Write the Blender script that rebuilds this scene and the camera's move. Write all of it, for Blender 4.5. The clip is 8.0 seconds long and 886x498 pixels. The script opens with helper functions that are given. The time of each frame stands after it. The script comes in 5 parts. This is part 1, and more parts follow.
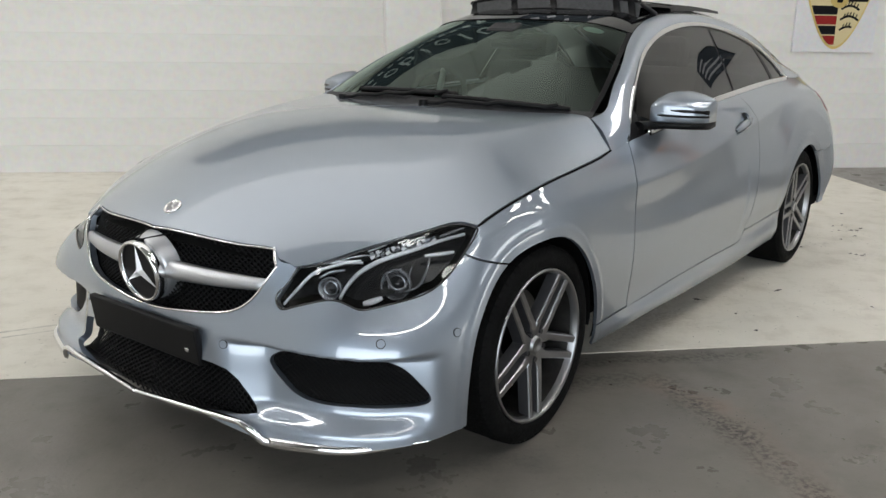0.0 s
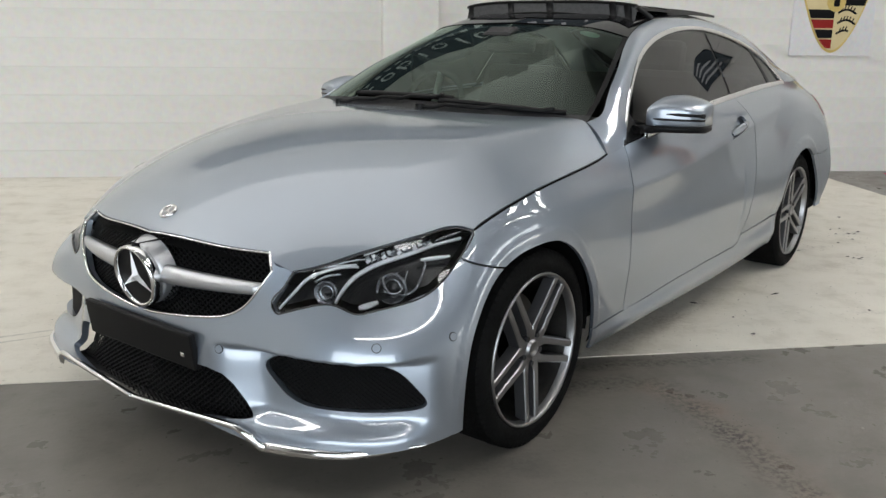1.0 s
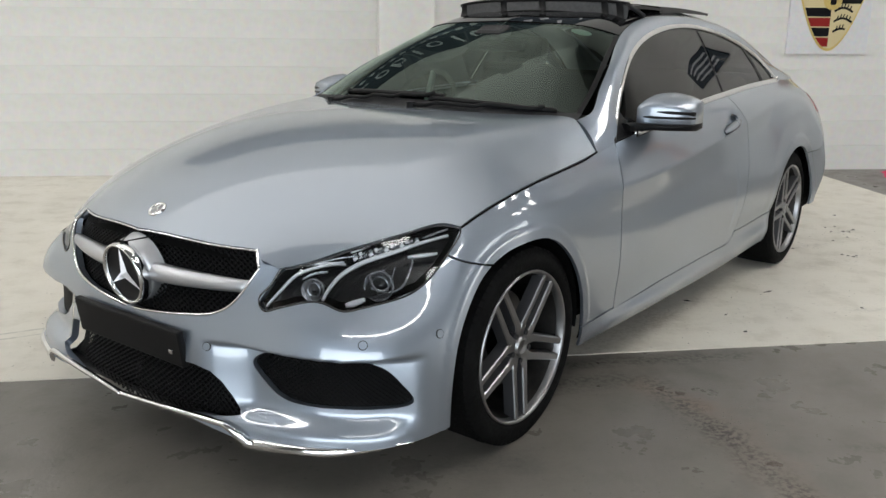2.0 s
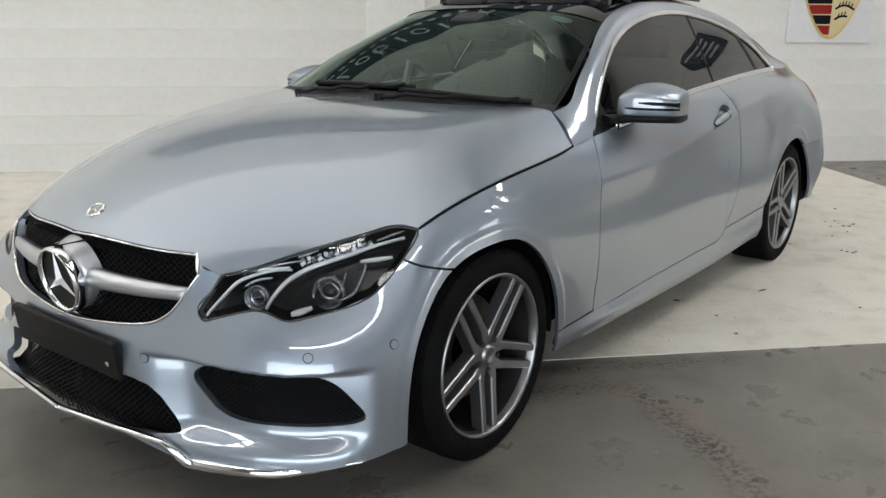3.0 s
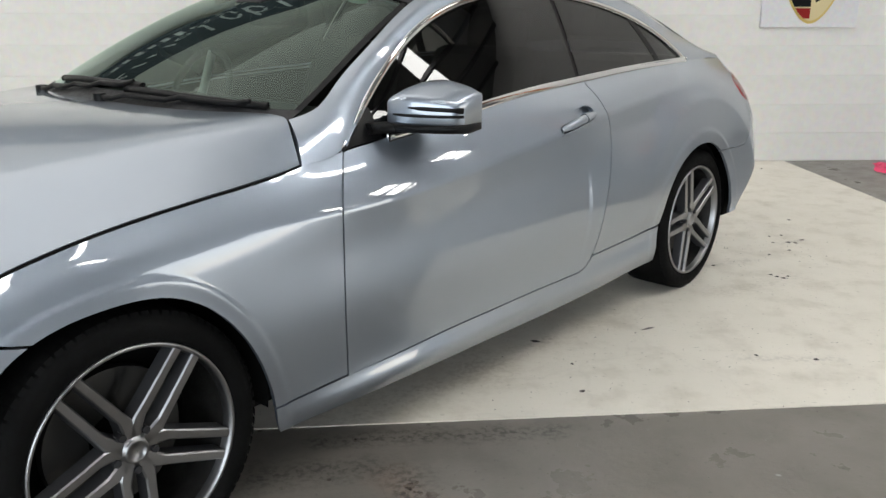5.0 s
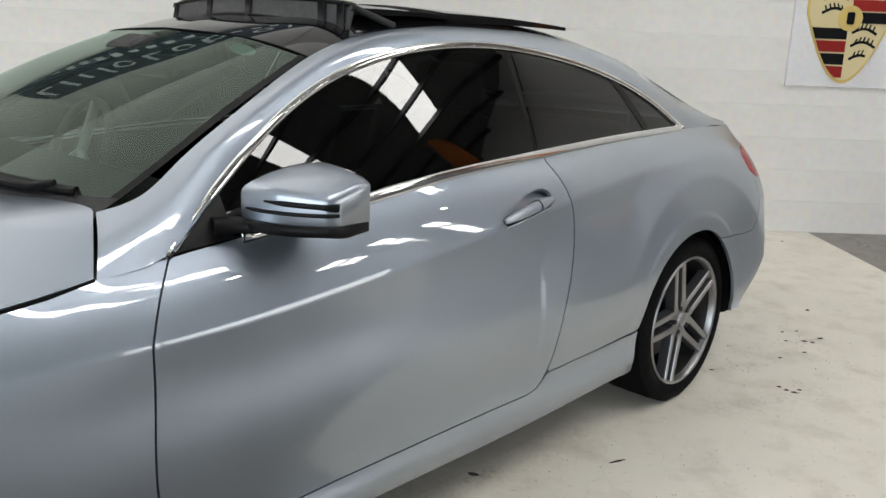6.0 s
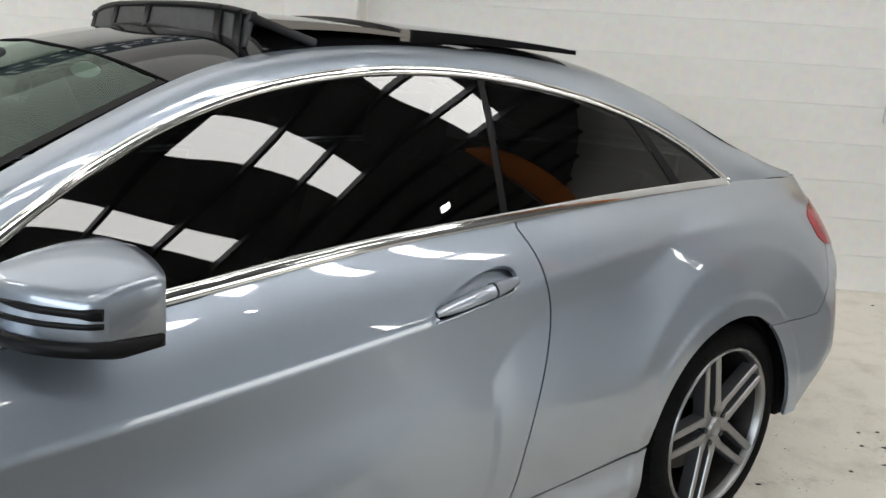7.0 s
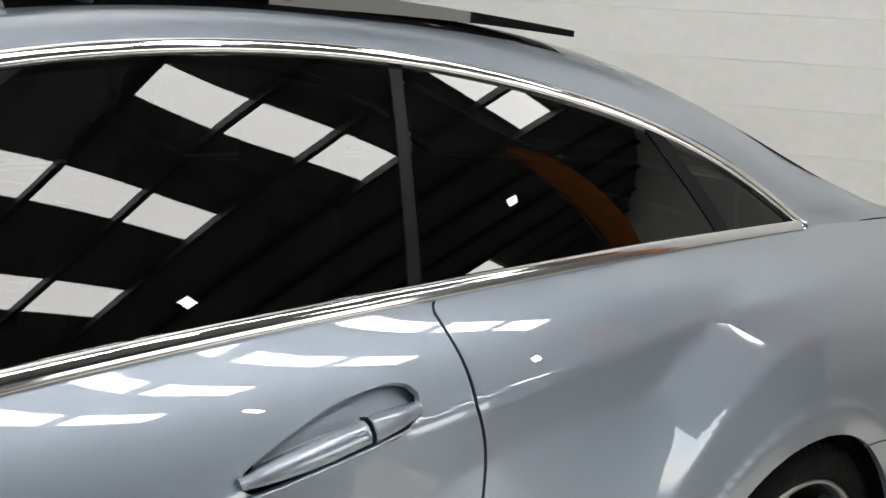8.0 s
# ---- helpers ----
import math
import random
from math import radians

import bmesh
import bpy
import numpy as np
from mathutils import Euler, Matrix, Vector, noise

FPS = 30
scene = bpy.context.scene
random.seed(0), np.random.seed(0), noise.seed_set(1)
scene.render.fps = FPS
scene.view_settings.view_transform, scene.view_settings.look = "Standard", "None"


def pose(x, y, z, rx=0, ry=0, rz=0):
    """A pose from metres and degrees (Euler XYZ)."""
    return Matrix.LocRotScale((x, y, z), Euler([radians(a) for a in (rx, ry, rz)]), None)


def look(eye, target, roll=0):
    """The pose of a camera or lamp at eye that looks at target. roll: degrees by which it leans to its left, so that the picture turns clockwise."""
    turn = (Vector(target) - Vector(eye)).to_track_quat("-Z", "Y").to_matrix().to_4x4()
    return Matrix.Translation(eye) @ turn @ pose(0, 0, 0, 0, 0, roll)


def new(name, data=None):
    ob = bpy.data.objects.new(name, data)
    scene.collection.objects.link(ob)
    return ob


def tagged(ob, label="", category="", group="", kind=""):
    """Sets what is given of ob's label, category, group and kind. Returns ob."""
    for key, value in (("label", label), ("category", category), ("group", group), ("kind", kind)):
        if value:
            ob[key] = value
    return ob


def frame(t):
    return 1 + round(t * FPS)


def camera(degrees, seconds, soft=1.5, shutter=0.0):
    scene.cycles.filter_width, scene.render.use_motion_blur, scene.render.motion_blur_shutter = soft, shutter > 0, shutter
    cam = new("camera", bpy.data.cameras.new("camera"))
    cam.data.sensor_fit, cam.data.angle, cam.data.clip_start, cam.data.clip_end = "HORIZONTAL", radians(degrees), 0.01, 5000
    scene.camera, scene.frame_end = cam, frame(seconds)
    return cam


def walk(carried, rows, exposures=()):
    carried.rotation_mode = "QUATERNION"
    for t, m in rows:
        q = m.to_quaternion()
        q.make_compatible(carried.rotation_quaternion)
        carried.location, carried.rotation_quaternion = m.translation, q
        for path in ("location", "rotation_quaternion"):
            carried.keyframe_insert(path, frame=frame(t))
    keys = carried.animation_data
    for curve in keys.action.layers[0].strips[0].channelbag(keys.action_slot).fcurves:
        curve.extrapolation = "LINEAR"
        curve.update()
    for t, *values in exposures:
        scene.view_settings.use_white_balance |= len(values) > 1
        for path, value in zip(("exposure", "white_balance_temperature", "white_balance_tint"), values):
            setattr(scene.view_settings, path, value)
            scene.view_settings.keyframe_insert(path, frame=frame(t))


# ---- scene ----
cam = camera(54.8, 8.0)
PATH = [
    (0, (-2.183, -2.141, 1.29), (-0.642, -0.972, 0.779), 0.8),
    (0.5, (-2.18, -2.145, 1.291), (-0.637, -0.976, 0.79), 0.7),
    (1, (-2.177, -2.147, 1.289), (-0.633, -0.979, 0.788), 0.7),
    (2.5, (-2.117, -2.191, 1.282), (-0.579, -1.018, 0.774), 0.5),
    (3, (-1.939, -2.177, 1.271), (-0.409, -0.999, 0.75), 0.3),
    (3.5, (-1.756, -2.257, 1.264), (-0.239, -1.071, 0.726), -0.0),
    (4, (-1.522, -2.459, 1.269), (-0.027, -1.257, 0.705), -0.2),
    (4.5, (-1.194, -2.477, 1.242), (0.281, -1.248, 0.684), -0.4),
    (5, (-0.839, -2.453, 1.263), (0.623, -1.205, 0.708), 0.2),
    (5.2, (-0.672, -2.431, 1.246), (0.786, -1.167, 0.719), 0.3),
    (6.3, (0.063, -2.202, 1.334), (1.47, -0.856, 0.875), 3.3),
    (6.5, (0.202, -2.165, 1.326), (1.572, -0.777, 0.88), 3.5),
    (7, (0.587, -2.075, 1.342), (1.873, -0.61, 0.895), 3.6),
    (7.5, (0.931, -1.856, 1.281), (2.103, -0.294, 0.848), 3.0),
    (8, (1.305, -1.655, 1.294), (2.465, -0.082, 0.869), 3.8),
]
walk(cam, [(t, look(eye, target, roll)) for t, eye, target, roll in PATH], [(0.0, .42), (3.0, .45), (4.5, .62), (5.2, .60), (6.5, .48), (8.0, .52)])


# ---- daylight and lamps ----
world = bpy.data.worlds.new("sky")
scene.world = world
world.use_nodes = True
wn = world.node_tree.nodes
sky = wn.new("ShaderNodeTexSky")
sky.sky_type, sky.sun_disc, sky.sun_elevation, sky.sun_rotation = "NISHITA", False, radians(40), radians(120)
world.node_tree.links.new(sky.outputs[0], wn["Background"].inputs[0])
wn["Background"].inputs[1].default_value = 0.1
SKYLIGHT = 9.0      # glow of the translucent roof sheets under the sky

# daylight lamps in unseen doors: assumed behind the camera, added at the hall's end
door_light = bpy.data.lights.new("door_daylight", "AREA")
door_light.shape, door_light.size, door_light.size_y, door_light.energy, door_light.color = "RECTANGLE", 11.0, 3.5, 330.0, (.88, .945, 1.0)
end_light = bpy.data.lights.new("end_fill_light", "AREA")
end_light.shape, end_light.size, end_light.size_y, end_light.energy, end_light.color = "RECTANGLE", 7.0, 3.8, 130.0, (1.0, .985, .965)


# ---- materials ----
def mat(name, base=(.5, .5, .5), rough=.5, metal=0.0, spec=.5, coat=0.0, coat_rough=.03, trans=0.0, ior=1.45, emit=None, glow=0.0):
    m = bpy.data.materials.new(name)
    m.use_nodes = True
    b = m.node_tree.nodes["Principled BSDF"]
    for key, value in (("Base Color", (*base, 1)), ("Roughness", rough), ("Metallic", metal), ("Specular IOR Level", spec), ("Coat Weight", coat),
                       ("Coat Roughness", coat_rough), ("Transmission Weight", trans), ("IOR", ior)):
        b.inputs[key].default_value = value
    if emit:
        b.inputs["Emission Color"].default_value = (*emit, 1)
        b.inputs["Emission Strength"].default_value = glow
    return m


def nodes_of(m):
    t = m.node_tree
    return t, t.nodes["Principled BSDF"], t.links.new


def add(t, kind, **settings):
    n = t.nodes.new(kind)
    for key, value in settings.items():
        n.inputs[key].default_value = value
    return n


def ramp_node(t, source, stops):
    r = t.nodes.new("ShaderNodeValToRGB")
    while len(r.color_ramp.elements) < len(stops):
        r.color_ramp.elements.new(.5)
    for e, (at, colour) in zip(r.color_ramp.elements, stops):
        e.position, e.color = at, (*colour, 1)
    t.links.new(source, r.inputs[0])
    return r


def mix_node(t, kind, factor, a, b):
    n = t.nodes.new("ShaderNodeMix")
    n.data_type, n.blend_type = "RGBA", kind
    for slot, value in ((0, factor), (6, a), (7, b)):
        if isinstance(value, bpy.types.NodeSocket):
            t.links.new(value, n.inputs[slot])
        else:
            n.inputs[slot].default_value = value
    return n.outputs[2]


def where(t):
    return t.nodes.new("ShaderNodeTexCoord").outputs["Object"]


def mottled(name, low, high, scale, rough=(.4, .7), depth=.001, **more):
    """A surface whose colour and gloss drift at two scales."""
    m = mat(name, low, **more)
    t, b, link = nodes_of(m)
    big, fine = add(t, "ShaderNodeTexNoise", Scale=scale, Detail=6, Roughness=.6), add(t, "ShaderNodeTexNoise", Scale=scale * 14, Detail=3)
    link(where(t), big.inputs[0])
    link(where(t), fine.inputs[0])
    r = ramp_node(t, big.outputs[0], [(.35, low), (.68, high)])
    link(mix_node(t, "OVERLAY", .25, r.outputs[0], fine.outputs[1]), b.inputs["Base Color"])
    g = ramp_node(t, fine.outputs[0], [(.3, (rough[0],) * 3), (.7, (rough[1],) * 3)])
    link(g.outputs[0], b.inputs["Roughness"])
    k = add(t, "ShaderNodeBump", Strength=.6, Distance=depth)
    link(fine.outputs[0], k.inputs["Height"])
    link(k.outputs[0], b.inputs["Normal"])
    return m


# metallic paint: fine flakes under a clear coat, with a breath of dust
PAINT = mat("silver_blue_paint", (.40, .47, .55), .42, .9, coat=1.0, coat_rough=.02)
_t, _b, _l = nodes_of(PAINT)
_b.inputs["Coat IOR"].default_value = 1.95
_f = add(_t, "ShaderNodeTexNoise", Scale=2600.0, Detail=1)
_d = add(_t, "ShaderNodeTexNoise", Scale=5.0, Detail=5)
for _n in (_f, _d):
    _l(where(_t), _n.inputs[0])
_c = ramp_node(_t, _f.outputs[0], [(.3, (.275, .318, .378)), (.7, (.355, .402, .465))])
_l(_c.outputs[0], _b.inputs["Base Color"])
_r = ramp_node(_t, _d.outputs[0], [(.35, (.012,) * 3), (.75, (.03,) * 3)])
_l(_r.outputs[0], _b.inputs["Coat Roughness"])
CHROME = mat("chrome", (.86, .86, .86), .07, 1.0)
SATIN = mat("satin_silver", (.52, .53, .55), .40, .9)
RIM = mat("machined_rim", (.30, .30, .305), .33, 1.0)
BARREL = mottled("dull_barrel", (.022, .021, .02), (.048, .046, .044), 14, (.4, .6), .0004, metal=.8)
RIM_DARK = mat("grey_rim_side", (.07, .07, .075), .45, .6)
GLOSS_BLACK = mat("gloss_black", (.008, .008, .009), .06, coat=.5)
BLACK = mottled("black_plastic", (.012, .012, .013), (.022, .022, .024), 6, (.45, .65), .0004)
# near-black for hollows, shade put into the colour, and for black inner parts
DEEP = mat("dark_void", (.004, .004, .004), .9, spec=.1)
RUBBER = mottled("tyre_rubber", (.003, .003, .003), (.006, .006, .006), 9, (.6, .85), .0006, spec=.08)
MESHBLACK = mat("gloss_mesh", (.004, .004, .0045), .4, spec=.2)
PLINTH = mat("plinth_black", (.005, .005, .0055), .45, spec=.2)
STAR = mat("polished_star", (.92, .92, .93), .36, .9)
HOUSING = mat("lamp_housing", (.010, .010, .011), .2)
ROOFGLASS = mat("black_roof_glass", (.006, .006, .007), .02, spec=.6)
RED_LAMP = mat("red_lamp", (.30, .008, .012), .12, spec=.3)
LAMPGREY = mat("lamp_chrome", (.55, .56, .58), .20, .8)
# white lamp strips: the roof light they reflect is put into the colour
LAMPSHINE = mat("white_lamp_shine", (.92, .93, .95), .22, spec=.7, coat=.5)
BRAKE = mat("brake_disc", (.09, .088, .085), .5, 1.0)
LEATHER = mottled("black_trim", (.02, .02, .02), (.035, .035, .035), 8, (.5, .7), .0006)
WHITE = mat("sticker_white", (.55, .68, .62), .4)


# ---- smooth surfaces from design lines ----
def spline(knots, values, at):
    """Natural cubic spline through values at the knots, at the given places."""
    k, p, q = np.asarray(knots, float), np.asarray(values, float), np.asarray(at, float)
    n, h = len(k), np.diff(k)
    flat = p.reshape(n, -1)
    a, b = np.eye(n), np.zeros((n, flat.shape[1]))
    for i in range(1, n - 1):
        a[i, i - 1:i + 2] = h[i - 1], 2 * (h[i - 1] + h[i]), h[i]
        b[i] = 6 * ((flat[i + 1] - flat[i]) / h[i] - (flat[i] - flat[i - 1]) / h[i - 1])
    m = np.linalg.solve(a, b)
    j = np.clip(np.searchsorted(k, q, side="right") - 1, 0, n - 2)
    d, e, g = (q - k[j])[:, None], (k[j + 1] - q)[:, None], h[j][:, None]
    out = (m[j] * e ** 3 + m[j + 1] * d ** 3) / (6 * g) + (flat[j] / g - m[j] * g / 6) * e + (flat[j + 1] / g - m[j + 1] * g / 6) * d
    return out.reshape((len(q),) + p.shape[1:])


def chords(p):
    """Mean running length along the first axis of p[i, j, xyz]."""
    d = np.linalg.norm(np.diff(p, axis=0), axis=2).mean(axis=1)
    return np.concatenate(([0.0], np.cumsum(np.maximum(d, 1e-4))))


def net(stations, step_u, step_v, crease=None, breaks=(1,)):
    """A dense grid over stations of points from the first level to the last. crease(x): how sharp the surface breaks at the levels named."""
    p = np.array(stations, float)
    ku = chords(p)
    u = np.linspace(0, ku[-1], int(ku[-1] / step_u) + 2)
    rows = spline(ku, p, u)
    kv = chords(np.swapaxes(p, 0, 1))
    if crease is None:
        v = np.linspace(0, kv[-1], int(kv[-1] / step_v) + 2)
        return np.swapaxes(spline(kv, np.swapaxes(rows, 0, 1), v), 0, 1)
    ends = [0] + list(breaks) + [len(kv) - 1]
    spans = [np.linspace(kv[i], kv[j], int((kv[j] - kv[i]) / step_v) + 2)[1 if i else 0:] for i, j in zip(ends, ends[1:])]
    cross = np.swapaxes(rows, 0, 1)
    whole = spline(kv, cross, np.concatenate(spans))
    split = np.concatenate([spline(kv[i:j + 1], cross[i:j + 1], span) for i, j, span in zip(ends, ends[1:], spans)])
    w = np.array([crease(x) for x in rows[:, breaks[-1], 0]])[None, :, None]
    return np.swapaxes(whole * (1 - w) + split * w, 0, 1)


def ramp(x, a, b):
    t = min(max((x - a) / (b - a), 0), 1)
    return t * t * (3 - 2 * t)


# half body from the nose's middle round the corner to the tail: (along, half width, height), from the top edge down to the sill
SIDE_FRONT = [
    [(-.765, 0, .702), (-.778, 0, .645), (-.79, 0, .565), (-.806, 0, .455), (-.830, 0, .33), (-.858, 0, .220)],
    [(-.738, .22, .700), (-.757, .22, .640), (-.776, .22, .56), (-.806, .22, .45), (-.824, .22, .33), (-.844, .24, .230)],
    [(-.680, .478, .663), (-.702, .48, .61), (-.722, .482, .548), (-.766, .472, .435), (-.778, .478, .33), (-.795, .488, .192)],
    [(-.530, .592, .698), (-.570, .640, .632), (-.624, .69, .565), (-.667, .748, .465), (-.675, .752, .33), (-.695, .735, .200)],
    [(-.362, .700, .752), (-.400, .748, .675), (-.445, .792, .592), (-.502, .845, .478), (-.527, .858, .32), (-.536, .862, .208)],
]
SIDE_MID = [
    [(-.265, .812, .752), (-.298, .834, .692), (-.338, .857, .605), (-.368, .88, .48), (-.375, .888, .32), (-.38, .88, .205)],
    [(-.13, .824, .782), (-.148, .851, .722), (-.168, .873, .635), (-.182, .889, .486), (-.186, .889, .32), (-.19, .874, .197)],
    [(0, .829, .804), (0, .862, .748), (0, .885, .66), (0, .894, .49), (0, .885, .32), (0, .865, .19)],
    [(.33, .822, .848), (.33, .870, .752), (.33, .886, .65), (.33, .894, .48), (.33, .873, .285), (.33, .845, .196)],
]
SIDE_MID += [
    [(.62, .80, .875), (.62, .884, .746), (.62, .884, .64), (.62, .892, .47), (.62, .868, .28), (.62, .845, .192)],
    [(1.2, .798, .937), (1.2, .884, .782), (1.2, .884, .66), (1.2, .894, .49), (1.2, .87, .29), (1.2, .847, .185)],
    [(1.95, .749, .986), (1.95, .860, .864), (1.95, .878, .71), (1.95, .896, .51), (1.95, .873, .32), (1.95, .852, .188)],
]
SIDE_REAR = [
    [(2.36, .725, 1.002), (2.36, .828, .896), (2.36, .858, .74), (2.36, .884, .54), (2.36, .88, .34), (2.36, .866, .210)],
    [(2.76, .70, 1.009), (2.76, .805, .922), (2.76, .862, .77), (2.76, .885, .58), (2.76, .889, .36), (2.76, .87, .23)],
    [(3.07, .678, 1.01), (3.06, .80, .918), (3.06, .858, .77), (3.07, .875, .58), (3.07, .889, .36), (3.05, .876, .295)],
]
SIDE_REAR += [
    [(3.42, .635, .998), (3.34, .775, .905), (3.36, .85, .77), (3.38, .868, .62), (3.32, .875, .45), (3.14, .876, .315)],
    [(3.66, .42, .985), (3.64, .50, .89), (3.69, .54, .76), (3.72, .55, .60), (3.68, .55, .44), (3.50, .55, .29)],
    [(3.72, 0, .98), (3.72, 0, .89), (3.78, 0, .76), (3.80, 0, .60), (3.77, 0, .44), (3.60, 0, .29)],
]
side_rows = []
for row in SIDE_FRONT + SIDE_MID + SIDE_REAR:      # the sill stands out below the doors
    (bx, bw, bz), (ax, aw, az) = row[4], row[5]
    out = .016 * ramp(bx, .25, .5) * (1 - ramp(bx, 2.45, 2.75))
    top, fold = np.array(row[0]), np.array(row[1])     # shoulder between the windows and the crease, slightly rounded
    shelf = tuple(top + .35 * (fold - top) + np.array((0, .006, .004)) * ramp(bx, .2, .6) * (1 - ramp(bx, 3.0, 3.3)))
    side_rows.append([row[0], shelf] + row[1:5] + [(bx * .55 + ax * .45, bw * .55 + aw * .45 + out, bz * .55 + az * .45), row[5]])
side = net(side_rows, .0095, .0095, lambda x: ramp(x, .15, .7) * (1 - ramp(x, 2.45, 2.95)), (2,))

# swelling over the rear wheel, and the scooped corners of the front bumper
for i in range(side.shape[0]):
    for j in range(side.shape[1]):
        x, w, z = side[i, j]
        if x > 1.8:
            r = math.hypot((x + w - 3.63) / (1.0 if x < 2.76 else 1.12), z - .318)
            up = math.degrees(math.atan2(z - .318, abs(x + w - 3.63)))
            side[i, j, 1] += .033 * (1 - min(max((r - .545) / (.125 + (.35 * (1 - ramp(up, 20, 50)) if x < 2.76 else 0)), 0), 1)) * ramp(w, .5, .8) * (ramp(z, .30, .46) if x < 2.76 else 1)
        s = x + w
        if s < .5 and z < .46:
            scoop = (1 - ramp(z, .434, .447)) * ramp(z, .228, .285) * ramp(s, -.50, -.30) * (1 - ramp(s, .16, .40))
            side[i, j, 0] += .046 * scoop
            side[i, j, 1] -= .018 * scoop * ramp(s, -.1, .2)

# flat lips round the wheel openings
ARCH_F_LINE = [(.478, .20), (.482, .30), (.496, .394), (.520, .468), (.563, .539), (.618, .597), (.71, .642), (.84, .664), (.98, .656), (1.115, .578), (1.205, .450), (1.243, .31), (1.246, .20)]
ARCH_R_LINE = [(3.262, .22), (3.266, .34), (3.30, .47), (3.385, .585), (3.517, .658), (3.66, .676), (3.80, .635), (3.90, .55), (3.968, .43), (3.982, .31), (3.982, .25)]


def arch_line(pts):
    q = np.array(pts)
    k = np.concatenate(([0], np.cumsum(np.linalg.norm(np.diff(q, axis=0), axis=1))))
    return [tuple(a) for a in spline(k, q, np.linspace(0, k[-1], 60))]


flat_side = side.reshape(-1, 3)
for line, wide in ((ARCH_F_LINE, .034), (ARCH_R_LINE, .052)):
    q = np.array(arch_line(line))
    sv = np.stack((flat_side[:, 0] + flat_side[:, 1], flat_side[:, 2]), 1)
    d = np.full(len(sv), 9.0)
    near = np.where((np.abs(sv[:, 0] - q[:, 0].mean()) < .6) & (sv[:, 1] < .85))[0]
    d[near] = np.min(np.linalg.norm(sv[near][:, None] - q[None], axis=2), axis=1)
    step = np.clip((wide + .009 - d) / .009, 0, 1)
    flat_side[:, 1] += step * .004 - np.clip(wide - d, 0, wide) * .10
side = flat_side.reshape(side.shape)

# bonnet: a low crowned sheet that bends down outside a soft crease from the grille's corner to the screen's
CROWN = ((0.9552, 0.1061, -0.1149, 0.0442, -0.0129), (-0.1253, 0.1441, -0.0135))
FALL, CREASE_SOFT = (0.1097, 0.3755, 0.4277), .024


def bonnet_z(x, w):
    x, w = np.asarray(x, float), np.abs(np.asarray(w, float))
    k, u = (x + .1) / .7, (w / .8) ** 2
    z = sum(c * k ** i * u ** j for j, row in enumerate(CROWN) for i, c in enumerate(row))
    past = CREASE_SOFT * np.logaddexp(0, (w - .569 - .185 * x) / CREASE_SOFT)
    return z - past * sum(c * k ** i for i, c in enumerate(FALL))


def along_line(pts, n):
    q = np.array(pts, float)
    k = np.concatenate(([0], np.cumsum(np.linalg.norm(np.diff(q, axis=0), axis=1))))
    return spline(k, q, np.linspace(0, k[-1], n))


NOSE_EDGE = along_line([(-.757, 0), (-.742, .15), (-.707, .32), (-.668, .42)], 50)
LAMP_EDGE = along_line([(-.674, .502), (-.642, .534), (-.592, .575), (-.536, .613), (-.484, .649), (-.416, .693), (-.356, .728), (-.305, .757), (-.282, .783), (-.270, .8105)], 50)
SHUT_EDGE = along_line([(-.262, .8125), (-.08, .826), (.12, .8295), (.32, .8225), (.45, .8135), (.541, .8045)], 60)
REAR_EDGE = along_line([(.43, 0), (.45, .27), (.53, .50), (.60, .675)], 30)
bx, bw = np.meshgrid(np.linspace(-.80, .64, 150), np.linspace(0, .84, 90), indexing="ij")
bonnet = np.stack((bx, bw, bonnet_z(bx, bw)), 2)
nose_line = np.column_stack((NOSE_EDGE, bonnet_z(NOSE_EDGE[:, 0], NOSE_EDGE[:, 1])))
BONNET_CUT = [(-.757, -.2)] + [tuple(p) for p in NOSE_EDGE] + [(-.684, .447)] + [tuple(p) for p in LAMP_EDGE] + [(x, w - .004) for x, w in SHUT_EDGE] + [(x + .006, w) for x, w in REAR_EDGE[::-1]] + [(.436, -.2)]

# the fender and the lamp's upper edge meet the bonnet along its gap
rim_xw = np.concatenate((LAMP_EDGE, SHUT_EDGE))
for i in range(side.shape[0]):
    x, w, z = side[i, 0]
    if x < .56 and w > .45:
        k = (1 - ramp(x, .45, .56)) * ramp(w, .45, .5)
        wide = (np.interp(x, rim_xw[:, 0], rim_xw[:, 1]) - w) * k if x > -.66 else 0
        gap = (bonnet_z(x, w + wide) - .002 - z) * k
        fade = (1 - np.clip((z - side[i, :, 2]) / .16, 0, 1)) ** 2
        side[i, :, 1] += wide * fade
        side[i, :, 2] += gap * fade

# window outline: top arch and the inner edge of the roof rail, then the rear pillar down to the boot
ARCH_A = [(.545, .805, .867), (.675, .802, .885), (.82, .735, .985), (.96, .68, 1.075), (1.09, .635, 1.146), (1.245, .592, 1.211), (1.414, .565, 1.262), (1.597, .552, 1.295), (1.77, .546, 1.309)]
ARCH_B = [(1.96, .55, 1.309), (2.22, .57, 1.283), (2.49, .605, 1.226), (2.76, .65, 1.125), (2.965, .685, 1.011)]
ARCH_C = [(3.2, .668, 1.008), (3.42, .635, .998)]
RAIL_A = [(.606, .686, .966), (.68, .70, .986), (.80, .665, 1.05), (.965, .617, 1.135), (1.12, .56, 1.203), (1.28, .515, 1.269), (1.45, .488, 1.316), (1.63, .475, 1.34), (1.80, .468, 1.351)]
RAIL_B = [(1.98, .467, 1.352), (2.23, .475, 1.343), (2.48, .50, 1.311), (2.74, .54, 1.243), (3.05, .575, 1.128), (3.28, .595, 1.055), (3.45, .59, 1.012)]
